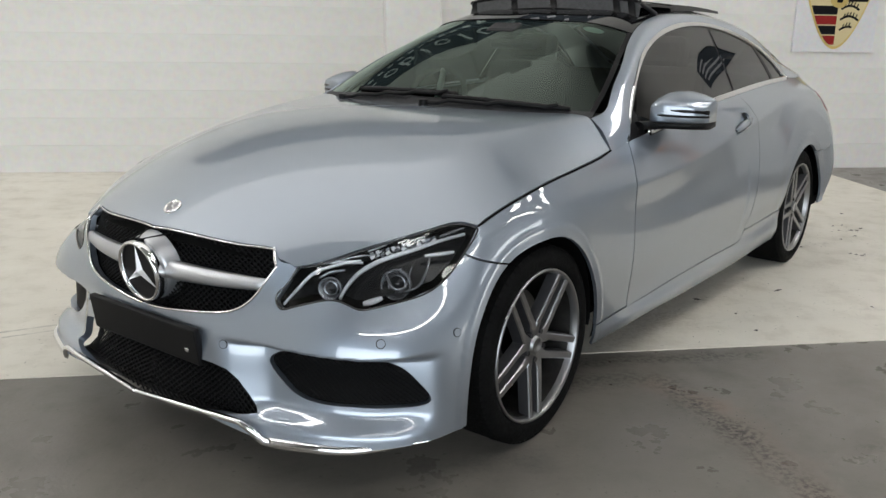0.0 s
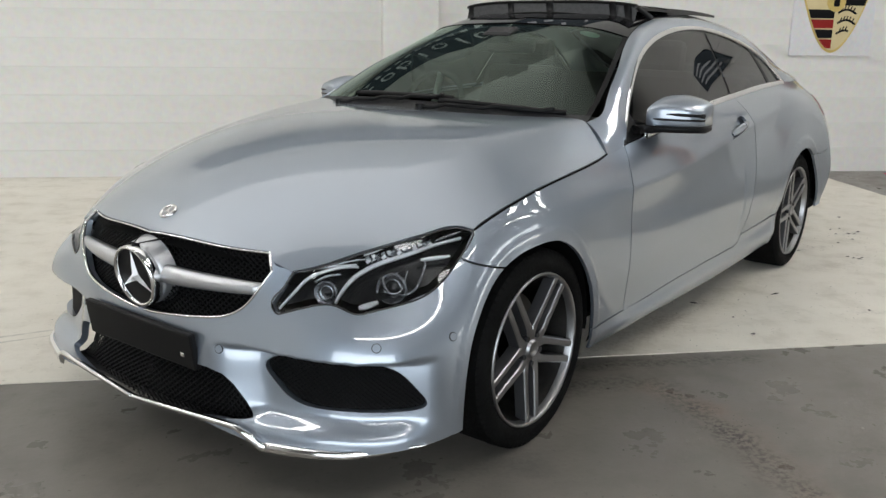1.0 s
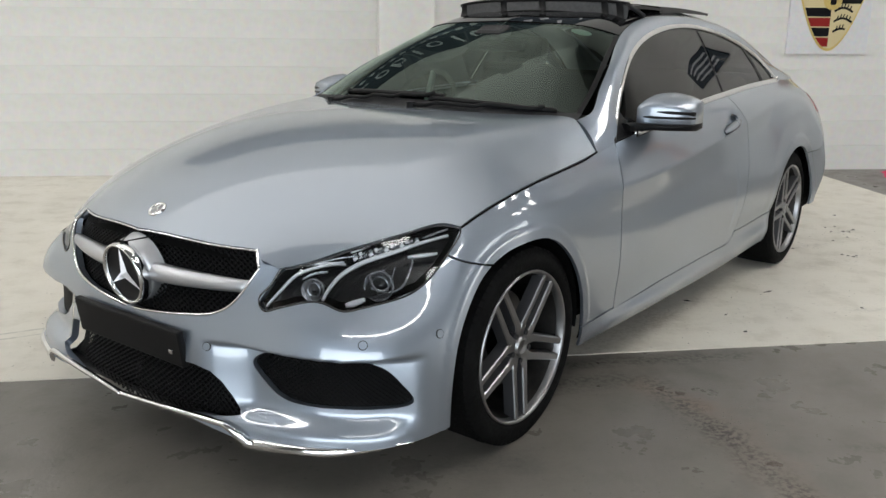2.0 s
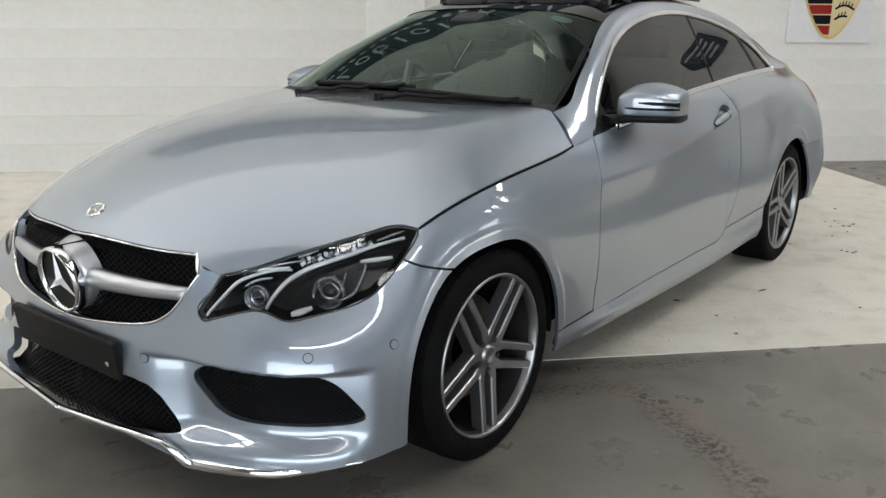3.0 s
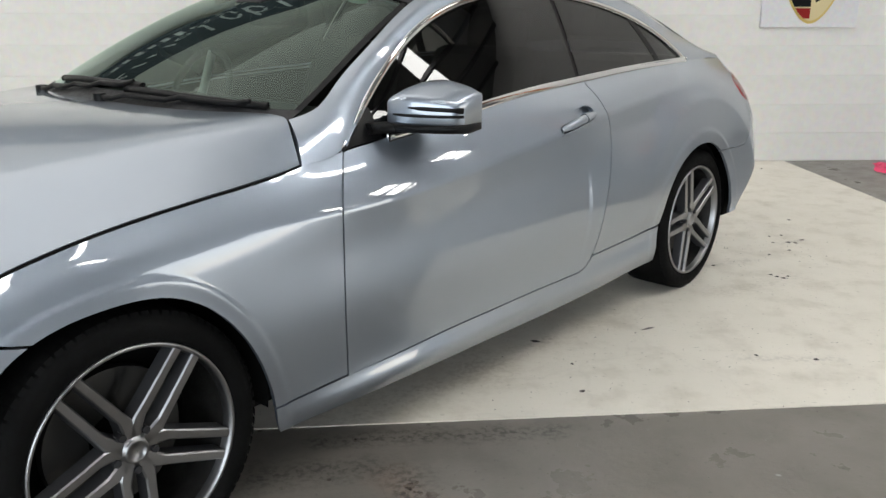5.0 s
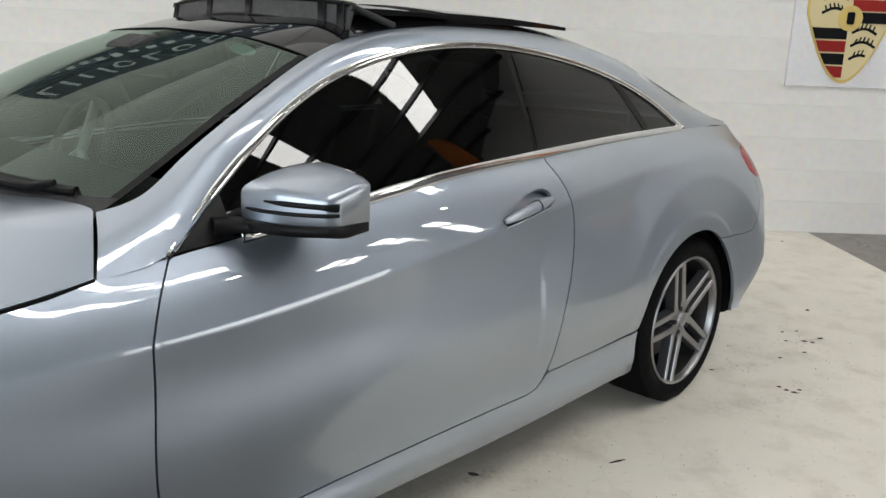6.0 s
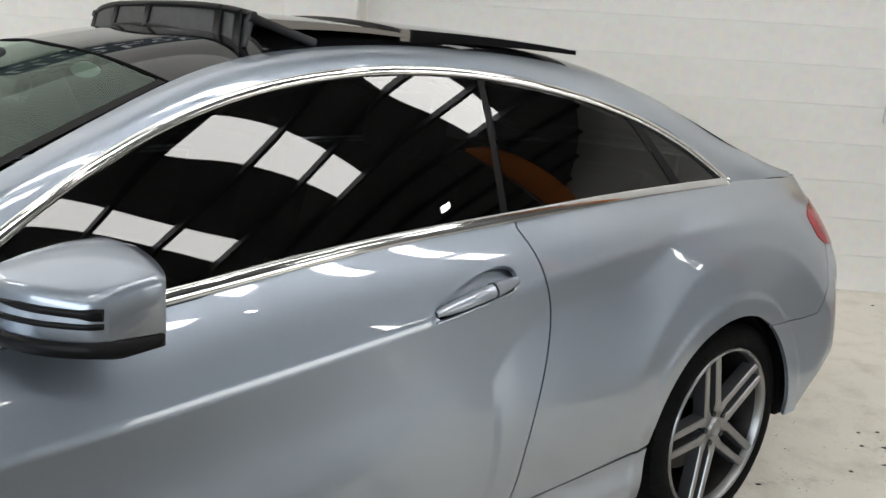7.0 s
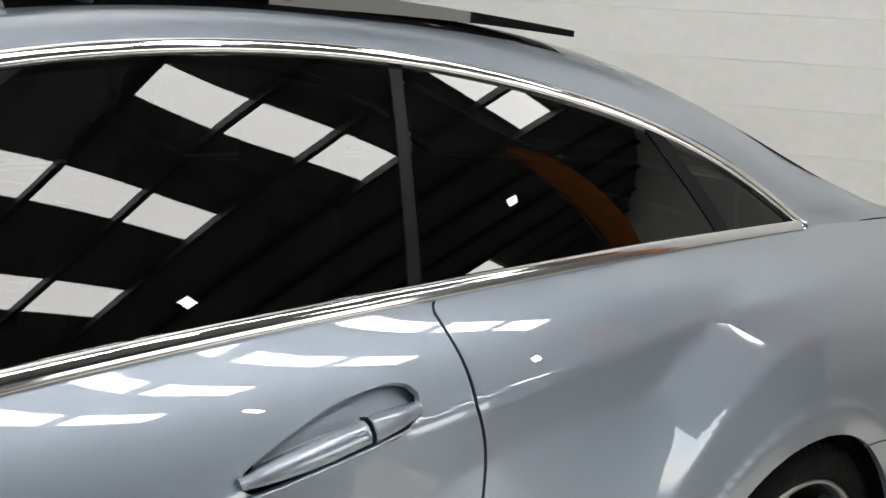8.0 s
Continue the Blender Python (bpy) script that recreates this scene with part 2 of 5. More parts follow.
arch = np.array(ARCH_A[1:] + ARCH_B)
rail_low, rail_high = np.array(ARCH_A + ARCH_B + ARCH_C), np.array(RAIL_A + RAIL_B)
rail = net(np.stack((rail_low, (rail_low + rail_high) / 2 + np.array((0, .007, .009)), rail_high), 1), .0125, .011)

# half windscreen, from the bonnet up to the roof's front edge, and the half roof behind it
SCREEN = [
    [(.40, 0, .965), (.43, .30, .962), (.51, .55, .950), (.60, .683, .950)],
    [(.64, 0, 1.098), (.66, .30, 1.090), (.72, .53, 1.068), (.78, .652, 1.045)],
    [(.90, 0, 1.222), (.91, .28, 1.212), (.94, .47, 1.185), (.965, .604, 1.137)],
    [(1.15, 0, 1.312), (1.155, .25, 1.304), (1.19, .42, 1.287), (1.245, .518, 1.256)],
]
screen = net(SCREEN, .02, .02)
ROOF = [
    [(1.154, 0, 1.313), (1.16, .25, 1.305), (1.194, .42, 1.288), (1.25, .517, 1.257)],
    [(1.32, 0, 1.351), (1.325, .25, 1.344), (1.34, .40, 1.329), (1.37, .494, 1.297)],
    [(1.60, 0, 1.384), (1.60, .25, 1.378), (1.60, .39, 1.363), (1.61, .474, 1.336)],
    [(1.95, 0, 1.396), (1.95, .25, 1.390), (1.95, .38, 1.375), (1.96, .465, 1.350)],
]
ROOF += [
    [(2.35, 0, 1.376), (2.35, .25, 1.371), (2.35, .40, 1.355), (2.35, .484, 1.328)],
    [(2.74, 0, 1.31), (2.74, .25, 1.304), (2.74, .42, 1.28), (2.74, .536, 1.241)],
    [(3.25, 0, 1.12), (3.25, .25, 1.115), (3.25, .45, 1.09), (3.27, .592, 1.055)],
    [(3.42, 0, 1.05), (3.42, .25, 1.048), (3.43, .45, 1.032), (3.45, .588, 1.010)],
    [(3.70, 0, 1.00), (3.70, .20, .998), (3.66, .42, .99), (3.47, .61, .995)],
]
roof = net(ROOF, .02, .02)


def on_line(pts, x):
    p = np.asarray(pts, float)
    return spline(p[:, 0], p, np.atleast_1d(x))


# side glass between the belt and the arch, slightly bowed
BELT = [(.675, .800, .882), (.90, .803, .907), (1.16, .80, .934), (1.41, .785, .959), (1.93, .75, .986), (2.35, .725, 1.002), (2.965, .685, 1.010)]
gx = np.linspace(.70, 2.95, 190)
low_edge, top_edge = on_line(BELT, gx), on_line(arch, gx)
gv = np.linspace(0, 1, 30)[None, :, None]
side_glass = low_edge[:, None] * (1 - gv) + top_edge[:, None] * gv
side_glass[:, :, 1] += -.010 + .10 * (gv * (1 - gv))[0, :, 0] * (top_edge[:, 2] - low_edge[:, 2])[:, None]



# ---- mesh helpers ----
def mesh_of(name, verts, faces, material, smooth=True):
    me = bpy.data.meshes.new(name)
    me.from_pydata([tuple(map(float, v)) for v in verts], [], [tuple(map(int, f)) for f in faces])
    me.materials.append(material)
    if smooth:
        me.polygons.foreach_set("use_smooth", [True] * len(me.polygons))
    me.update()
    return me


def thing(name, label, category, group="", kind="", at=None):
    """An empty that carries the parts of one thing."""
    ob = tagged(new(name), label, category, group, kind)
    if at is not None:
        ob.matrix_basis = at
    return ob


def piece(name, me, parent=None, label="", at=None):
    ob = new(name, me)
    if parent is not None:
        ob.parent = parent
    if at is not None:
        ob.matrix_basis = at
    if label:
        ob["label"] = label
    return ob


def part(name, bm, material, parent=None, label="", at=None, smooth=False):
    me = bpy.data.meshes.new(name)
    bm.normal_update()
    bm.to_mesh(me)
    bm.free()
    me.materials.append(material)
    if smooth:
        me.polygons.foreach_set("use_smooth", [True] * len(me.polygons))
    return piece(name, me, parent, label, at)


def box(bm, size, at=(0, 0, 0), bevel=0.0, m=None):
    made = bmesh.ops.create_cube(bm, size=1)["verts"]
    bmesh.ops.transform(bm, verts=made, matrix=(m or Matrix.Identity(4)) @ Matrix.Translation(at) @ Matrix.Diagonal((*size, 1)))
    if bevel:
        edges = list({e for v in made for e in v.link_edges})
        bmesh.ops.bevel(bm, geom=edges, offset=bevel, segments=2, affect="EDGES", profile=.5)
    return bm


def a_box(size, at=(0, 0, 0), bevel=0.0, m=None):
    return box(bmesh.new(), size, at, bevel, m)


def rod(bm, a, b, r, sides=12, r2=None):
    a, b = Vector(a), Vector(b)
    m = Matrix.Translation((a + b) / 2) @ (b - a).to_track_quat("Z", "Y").to_matrix().to_4x4()
    bmesh.ops.create_cone(bm, cap_ends=True, segments=sides, radius1=r, radius2=r if r2 is None else r2, depth=(b - a).length, matrix=m)
    return bm


def lathe(profile, axis="y", n=64):
    """Turn (radius, along) points about the axis. Returns vertices and faces."""
    v, f, k = [], [], len(profile)
    for i in range(n):
        c, s = math.cos(2 * math.pi * i / n), math.sin(2 * math.pi * i / n)
        v += [(r * c, h, r * s) if axis == "y" else (r * c, r * s, h) for r, h in profile]
    for i in range(n):
        j = (i + 1) % n
        f += [(i * k + q, i * k + q + 1, j * k + q + 1, j * k + q) for q in range(k - 1)]
    return v, f


def strip(points, ups, width, height, close=True):
    """A bar with a flat-oval section along a line; ups gives its outward side."""
    p, up = np.asarray(points, float), np.asarray(ups, float)
    d = np.gradient(p, axis=0)
    d /= np.linalg.norm(d, axis=1)[:, None] + 1e-12
    if up.ndim == 1:
        up = np.repeat(up[None], len(p), 0)
    sidev = np.cross(d, up)
    sidev /= np.linalg.norm(sidev, axis=1)[:, None] + 1e-12
    up = np.cross(sidev, d)
    w = width if np.ndim(width) else np.full(len(p), width)
    ring = [(-.5, -.3), (-.42, .3), (-.2, .5), (.2, .5), (.42, .3), (.5, -.3), (0, -.5)]
    v = [p[i] + sidev[i] * a * w[i] + up[i] * b * height for i in range(len(p)) for a, b in ring]
    k, f = len(ring), []
    for i in range(len(p) - 1):
        f += [(i * k + q, i * k + (q + 1) % k, (i + 1) * k + (q + 1) % k, (i + 1) * k + q) for q in range(k)]
    f += [tuple(range(k)), tuple(reversed(range((len(p) - 1) * k, len(p) * k)))]
    return v, f


def inside(poly, pts):
    x, y = pts[:, 0], pts[:, 1]
    hit = np.zeros(len(pts), bool)
    for (ax, ay), (bx, by) in zip(poly, poly[1:] + poly[:1]):
        cross = (ay > y) != (by > y)
        hit ^= cross & (x < (bx - ax) * (y - ay) / ((by - ay) or 1e-12) + ax)
    return hit


def cross_at(poly, a, b):
    """How far along a to b the outline is met first."""
    best, d = 1.0, b - a
    for p, q in zip(poly, poly[1:] + poly[:1]):
        e = (q[0] - p[0], q[1] - p[1])
        det = d[0] * e[1] - d[1] * e[0]
        if abs(det) < 1e-14:
            continue
        t = ((p[0] - a[0]) * e[1] - (p[1] - a[1]) * e[0]) / det
        s = ((p[0] - a[0]) * d[1] - (p[1] - a[1]) * d[0]) / det
        if 0 <= s <= 1 and 0 <= t < best:
            best = t
    return best


def grid_faces(g):
    a, b = g.shape[:2]
    i = np.arange(a * b).reshape(a, b)
    p, q, r, s = i[:-1, :-1].ravel(), i[1:, :-1].ravel(), i[1:, 1:].ravel(), i[:-1, 1:].ravel()
    return np.concatenate((np.stack((p, q, r), 1), np.stack((p, r, s), 1)))


def round_s(v):
    return np.stack((v[:, 0] + v[:, 1], v[:, 2]), 1)


def from_side(v):
    return np.stack((v[:, 0], v[:, 2]), 1)


def trim(v, f, poly, keep, flat):
    """Cut a triangle mesh along a closed outline in the plane that flat() gives; keep what is inside or outside."""
    v, p = v.copy(), flat(v)
    poly = [tuple(map(float, c)) for c in poly]
    ins = inside(poly, p)
    edges = np.unique(np.sort(np.concatenate((f[:, [0, 1]], f[:, [1, 2]], f[:, [2, 0]])), 1), axis=0)
    met = edges[ins[edges[:, 0]] != ins[edges[:, 1]]]
    moves = {}
    for a, b in met:
        t = cross_at(poly, p[a], p[b])
        i, far = (a, t) if t < .5 else (b, 1 - t)
        if i not in moves or far < moves[i][0]:
            moves[i] = (far, v[a] + (v[b] - v[a]) * t)
    side_of = np.where(ins, 1, -1)
    for i, (_, place) in moves.items():
        v[i], side_of[i] = place, 0
    tri = side_of[f]
    verdict = np.where((tri == 1).any(1), 1, np.where((tri == -1).any(1), -1, 0))
    loose = verdict == 0
    if loose.any():
        verdict[loose] = np.where(inside(poly, flat(v[f[loose]].mean(1))), 1, -1)
    return v, f[verdict == (1 if keep else -1)]


def surface_normals(v, f):
    n = np.zeros_like(v)
    c = np.cross(v[f[:, 1]] - v[f[:, 0]], v[f[:, 2]] - v[f[:, 0]])
    for k in range(3):
        np.add.at(n, f[:, k], c)
    return n / (np.linalg.norm(n, axis=1)[:, None] + 1e-12)


def panel_mesh(g, cuts=(), flat=round_s, rim=.012, lift=0.0):
    """A sheet cut from a grid by (outline, keep) pairs, with its edges turned in by rim. Points are (along, half width, height)."""
    v, f = g.reshape(-1, 3).copy(), grid_faces(g)
    n = surface_normals(v, f)
    if (n[:, 1] * v[:, 1] + n[:, 2] * .4).sum() < 0:
        n, f = -n, f[:, ::-1]
    if lift:
        v = v + n * lift
    for poly, keep in cuts:
        v, f = trim(v, f, poly, keep, flat)
    used = np.unique(f)
    back = np.full(len(v), -1)
    back[used] = np.arange(len(used))
    v, n, f = v[used], n[used], back[f]
    if rim:
        e = np.concatenate((f[:, [0, 1]], f[:, [1, 2]], f[:, [2, 0]]))
        key = np.sort(e, 1)
        _, first, count = np.unique(key, axis=0, return_index=True, return_counts=True)
        border = e[first[count == 1]]
        border = border[~((v[border[:, 0], 1] < 1e-6) & (v[border[:, 1], 1] < 1e-6))]
        ring = np.unique(border)
        outer, spot = np.full(len(v), -1), np.full(len(v), -1)
        outer[ring] = len(v) + np.arange(len(ring))
        spot[ring] = outer[ring] + len(ring)
        v = np.concatenate((v, v[ring] - n[ring] * .0004, v[ring] - n[ring] * rim))
        a, b = border[:, 0], border[:, 1]
        f = np.concatenate((f, np.stack((outer[a], spot[a], outer[b]), 1), np.stack((outer[b], spot[a], spot[b]), 1)))
    return v, f


def turned(v, f, hand):
    """From half-width space into the world: hand -1 is the car's left, which faces the camera, +1 its right."""
    w = np.asarray(v, float).copy()
    w[:, 1] *= hand
    return w, (f if hand > 0 else np.asarray(f)[:, ::-1])


def both(v, f):
    a, fa = turned(v, f, -1)
    b, fb = turned(v, f, 1)
    return np.concatenate((a, b)), np.concatenate((fa, fb + len(a)))


def weld(me, turn=True):
    bm = bmesh.new()
    bm.from_mesh(me)
    bmesh.ops.remove_doubles(bm, verts=bm.verts, dist=1e-5)
    if turn:
        bmesh.ops.recalc_face_normals(bm, faces=bm.faces)
    bm.to_mesh(me)
    bm.free()
    return me


def sheet(name, g, cuts, material, parent, hand=0, label="", **how):
    v, f = panel_mesh(g, cuts, **how)
    v, f = both(v, f) if hand == 0 else turned(v, f, hand)
    me = mesh_of(name, v, f, material)
    if hand == 0:
        weld(me, False)
    return piece(name, me, parent, label)


side_v = side.reshape(-1, 3)
side_n = surface_normals(side_v, grid_faces(side))
if (side_n[:, 1]).sum() < 0:
    side_n = -side_n


def on_side(s, z, depth=0.0):
    """The place on the body's skin at running width s and height z, sunk by depth."""
    d = (side_v[:, 0] + side_v[:, 1] - s) ** 2 + (side_v[:, 2] - z) ** 2
    k = np.argpartition(d, 14)[:14]
    a = np.stack((np.ones(14), side_v[k, 0] + side_v[k, 1] - s, side_v[k, 2] - z), 1)
    p, n = np.linalg.lstsq(a, side_v[k], rcond=None)[0][0], side_n[k].mean(0)
    return p - n / np.linalg.norm(n) * depth, n / np.linalg.norm(n)


def smooth_loop(points, n=80):
    p = np.array(list(points) + [points[0]], float)
    k = np.concatenate(([0], np.cumsum(np.linalg.norm(np.diff(p, axis=0), axis=1))))
    q = np.linspace(0, k[-1], n + 1)[:-1]
    wrap = np.concatenate((p[-4:-1], p, p[1:4]))
    kk = np.concatenate((k[-4:-1] - k[-1], k, k[1:4] + k[-1]))
    return [tuple(a) for a in spline(kk, wrap, q)]


# ---- the hall: u runs along the white wall, n out from it into the hall ----
HALL = Matrix(((.695, -.719, 0, 6.35), (-.719, -.695, 0, 0), (0, 0, 1, 0), (0, 0, 0, 1)))
U0, U1, N1, ROOF_Z = -14.0, 12.0, 12.5, 7.0


def band(t, at, a, b, wide, ragged):
    """1 along the floor line a-b, falling to 0 at its ragged edge."""
    def vec(kind, first, second=None):
        n = t.nodes.new("ShaderNodeVectorMath")
        n.operation = kind
        for slot, value in ((0, first), (1, second)):
            if value is None:
                continue
            if isinstance(value, bpy.types.NodeSocket):
                t.links.new(value, n.inputs[slot])
            else:
                n.inputs[slot].default_value = value
        return n

    def num(kind, first, second, clamp=False):
        n = t.nodes.new("ShaderNodeMath")
        n.operation, n.use_clamp = kind, clamp
        for slot, value in ((0, first), (1, second)):
            if isinstance(value, bpy.types.NodeSocket):
                t.links.new(value, n.inputs[slot])
            else:
                n.inputs[slot].default_value = value
        return n.outputs[0]

    d = (b[0] - a[0], b[1] - a[1], 0)
    flat = vec("MULTIPLY", at, (1, 1, 0)).outputs[0]
    rel = vec("SUBTRACT", flat, (a[0], a[1], 0)).outputs[0]
    along = num("MULTIPLY", vec("DOT_PRODUCT", rel, d).outputs["Value"], 1 / (d[0] ** 2 + d[1] ** 2), True)
    scaled = vec("SCALE", d)
    t.links.new(along, scaled.inputs["Scale"])
    gap = vec("LENGTH", vec("SUBTRACT", rel, scaled.outputs[0]).outputs[0]).outputs["Value"]
    noise = add(t, "ShaderNodeTexNoise", Scale=ragged, Detail=5, Roughness=.65)
    t.links.new(at, noise.inputs[0])
    edge = num("SUBTRACT", num("MULTIPLY", noise.outputs[0], 2 * wide), gap)
    return num("MULTIPLY", edge, .9 / wide, True)


def concrete(name, low, high, scale, crack, stain, rough, marks=()):
    """Painted concrete floor with scuffs, hairline cracks and stains."""
    m = mat(name, low, spec=.4)
    t, b, link = nodes_of(m)
    at = where(t)
    big, mid, fine = (add(t, "ShaderNodeTexNoise", Scale=s, Detail=d, Roughness=.62) for s, d in ((scale, 6), (scale * 6, 6), (scale * 60, 3)))
    vor = t.nodes.new("ShaderNodeTexVoronoi")
    vor.feature = "DISTANCE_TO_EDGE"
    vor.inputs["Scale"].default_value = .8
    warp = add(t, "ShaderNodeTexNoise", Scale=3.0, Detail=6)
    for n in (big, mid, fine, warp):
        link(at, n.inputs[0])
    link(mix_node(t, "ADD", .35, at, warp.outputs[1]), vor.inputs["Vector"])
    base = ramp_node(t, big.outputs[0], [(.30, low), (.70, high)])
    spots = ramp_node(t, mid.outputs[0], [(.50, (0, 0, 0)), (.85, (1, 1, 1))])
    specks = ramp_node(t, fine.outputs[0], [(.64, (0, 0, 0)), (.72, (1, 1, 1))])
    lines = ramp_node(t, vor.outputs[0], [(.0, (1, 1, 1)), (.006, (0, 0, 0))])
    c = mix_node(t, "MIX", spots.outputs[0], base.outputs[0], (*stain, 1))
    grit = t.nodes.new("ShaderNodeMath")
    grit.operation = "MULTIPLY"
    link(specks.outputs[0], grit.inputs[0])
    link(big.outputs[0], grit.inputs[1])
    c = mix_node(t, "MIX", grit.outputs[0], c, (*[x * .55 for x in stain], 1))
    thin = t.nodes.new("ShaderNodeMath")
    thin.operation = "MULTIPLY"
    thin.inputs[1].default_value = crack
    link(lines.outputs[0], thin.inputs[0])
    c = mix_node(t, "MIX", thin.outputs[0], c, (.10, .09, .08, 1))
    grain = add(t, "ShaderNodeTexNoise", Scale=46.0, Detail=4, Roughness=.65)
    link(at, grain.inputs[0])
    for start, end, wide, strength, colour, speckle in marks:
        m1 = band(t, at, start, end, wide, 9.0)
        sp = ramp_node(t, grain.outputs[0], [(.52 - .07 * speckle, (1 - speckle,) * 3), (.52 + .07 * speckle, (1, 1, 1))])
        f1, f2 = t.nodes.new("ShaderNodeMath"), t.nodes.new("ShaderNodeMath")
        f1.operation = f2.operation = "MULTIPLY"
        link(m1, f1.inputs[0])
        link(sp.outputs[0], f1.inputs[1])
        link(f1.outputs[0], f2.inputs[0])
        f2.inputs[1].default_value = strength
        c = mix_node(t, "MIX", f2.outputs[0], c, (*colour, 1))
    link(c, b.inputs["Base Color"])
    g = ramp_node(t, mid.outputs[0], [(.3, (rough[0],) * 3), (.75, (rough[1],) * 3)])
    link(g.outputs[0], b.inputs["Roughness"])
    k = add(t, "ShaderNodeBump", Strength=.5, Distance=.002)
    link(fine.outputs[0], k.inputs["Height"])
    link(k.outputs[0], b.inputs["Normal"])
    return m


FLOOR_GREY = concrete("grey_floor_paint", (.150, .138, .121), (.205, .189, .166), .7, .0, (.138, .127, .112), (.22, .5),
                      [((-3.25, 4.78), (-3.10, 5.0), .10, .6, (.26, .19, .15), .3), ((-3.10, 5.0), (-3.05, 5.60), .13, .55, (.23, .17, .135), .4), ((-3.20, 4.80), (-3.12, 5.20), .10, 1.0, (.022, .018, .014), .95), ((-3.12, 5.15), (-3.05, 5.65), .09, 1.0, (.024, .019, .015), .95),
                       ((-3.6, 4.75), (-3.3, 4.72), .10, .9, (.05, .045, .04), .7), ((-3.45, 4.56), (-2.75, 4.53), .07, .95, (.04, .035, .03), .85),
                       ] + [((-2.75, 5.32), (-2.55, 5.36), .05, .7, (.06, .05, .04), .8), ((-2.4, 5.4), (-2.2, 5.5), .05, .6, (.06, .05, .04), .8), ((-2.17, 4.82), (-2.165, 4.822), .007, .9, (.55, .55, .53), .2),
                       # last band: neutral dark patch ahead of the front-left wheel
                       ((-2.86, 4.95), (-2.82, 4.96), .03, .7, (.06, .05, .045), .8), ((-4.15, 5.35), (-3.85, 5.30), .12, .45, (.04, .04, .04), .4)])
# first two bands along the sill: brown dirt with the car's shadow painted in
FLOOR_WHITE = concrete("white_floor_paint", (.62, .588, .515), (.745, .708, .628), .9, .06, (.51, .472, .398), (.28, .6),
                       [((-3.4, 4.45), (-2.9, 4.05), .20, .45, (.34, .29, .23), .6), ((-2.95, 4.05), (-2.3, 3.55), .16, .32, (.38, .33, .27), .6), ((-1.66, 2.88), (-1.40, 2.80), .05, .4, (.25, .22, .19), .8),
                        ((-1.75, 3.3), (-1.3, 3.1), .10, .3, (.34, .30, .25), .8), ((-1.12, 2.50), (-.95, 2.44), .04, .5, (.18, .16, .14), .8), ((-.9, 2.2), (-1.3, 1.9), .12, .22, (.40, .36, .31), .8),
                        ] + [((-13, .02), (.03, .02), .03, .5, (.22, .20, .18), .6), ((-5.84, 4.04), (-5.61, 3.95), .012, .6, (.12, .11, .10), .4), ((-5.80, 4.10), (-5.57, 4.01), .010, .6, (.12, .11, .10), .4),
                        ((-1.95, 4.02), (-1.60, 4.06), .05, .32, (.20, .18, .16), .85), ((-2.7, 3.86), (-2.62, 3.80), .04, .4, (.25, .22, .18), .7), ((-7.5, 3.6), (-6.2, 4.3), .12, .25, (.40, .37, .33), .8)])
WALL_PAINT = mottled("white_wall_paint", (.70, .69, .66), (.77, .76, .735), 1.2, (.55, .75), .0015)
ROOF_SHEET = mottled("pale_roof_sheet", (.19, .19, .187), (.24, .24, .236), 1.0, (.5, .7), .002)
STEEL = mottled("grey_steel", (.07, .07, .075), (.10, .10, .105), 3, (.45, .6), .0005)
CLAD = mottled("grey_cladding", (.15, .15, .15), (.20, .20, .20), .8, (.5, .7), .002)
SHEET_GLOW = mat("translucent_roof_sheet", (.8, .8, .8), .5, emit=(1.0, .985, .955), glow=SKYLIGHT)
LAMP_GLOW = mat("led_lamp", (.9, .9, .9), .4, emit=(1, .98, .94), glow=30)


def slab(name, u, n, z, material, label="", bevel=0.0, kind="structure", category=""):
    size = (u[1] - u[0], n[1] - n[0], z[1] - z[0])
    mid = ((u[0] + u[1]) / 2, (n[0] + n[1]) / 2, (z[0] + z[1]) / 2)
    ob = part(name, a_box(size, mid, bevel), material, None, label, HALL)
    return tagged(ob, label, category or name.split("_")[0], "", kind)


slab("ground", (U0 - 40, U1 + 40), (-40, N1 + 40), (-.5, -.2), CLAD, "plain ground outside the hall")
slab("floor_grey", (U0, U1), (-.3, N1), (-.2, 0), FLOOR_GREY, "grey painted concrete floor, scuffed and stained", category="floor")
WHITE_EDGE = bmesh.new()
corners = [(-13, 0), (.03, 0), (.03, 4.36), (-13, 4.77)]
top_v = [WHITE_EDGE.verts.new((u, n, z)) for z in (.004, .0005) for u, n in corners]
WHITE_EDGE.faces.new(top_v[:4])
for i in range(4):
    WHITE_EDGE.faces.new((top_v[i], top_v[i + 4], top_v[(i + 1) % 4 + 4], top_v[(i + 1) % 4]))
tagged(part("floor_white_bay", WHITE_EDGE, FLOOR_WHITE, None, "", HALL), "white painted display bay on the floor, worn, with some car shadow painted in", "floor", "", "structure")

slab("wall_north", (U0, U1), (-.3, -.007), (0, ROOF_Z), WALL_PAINT, "white painted blockwork wall with open bed joints", category="wall")
pier = slab("wall_pier", (-4.02, -3.55), (-.014, .30), (0, ROOF_Z), WALL_PAINT, "white painted brick pier against the wall", .012, category="wall")
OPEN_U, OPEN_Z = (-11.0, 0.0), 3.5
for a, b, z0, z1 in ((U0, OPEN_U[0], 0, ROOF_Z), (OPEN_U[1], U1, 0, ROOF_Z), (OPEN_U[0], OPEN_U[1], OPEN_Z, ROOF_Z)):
    slab("wall_south", (a, b), (N1, N1 + .3), (z0, z1), CLAD, "pale clad wall beside the assumed open roller door, out of view", category="wall")
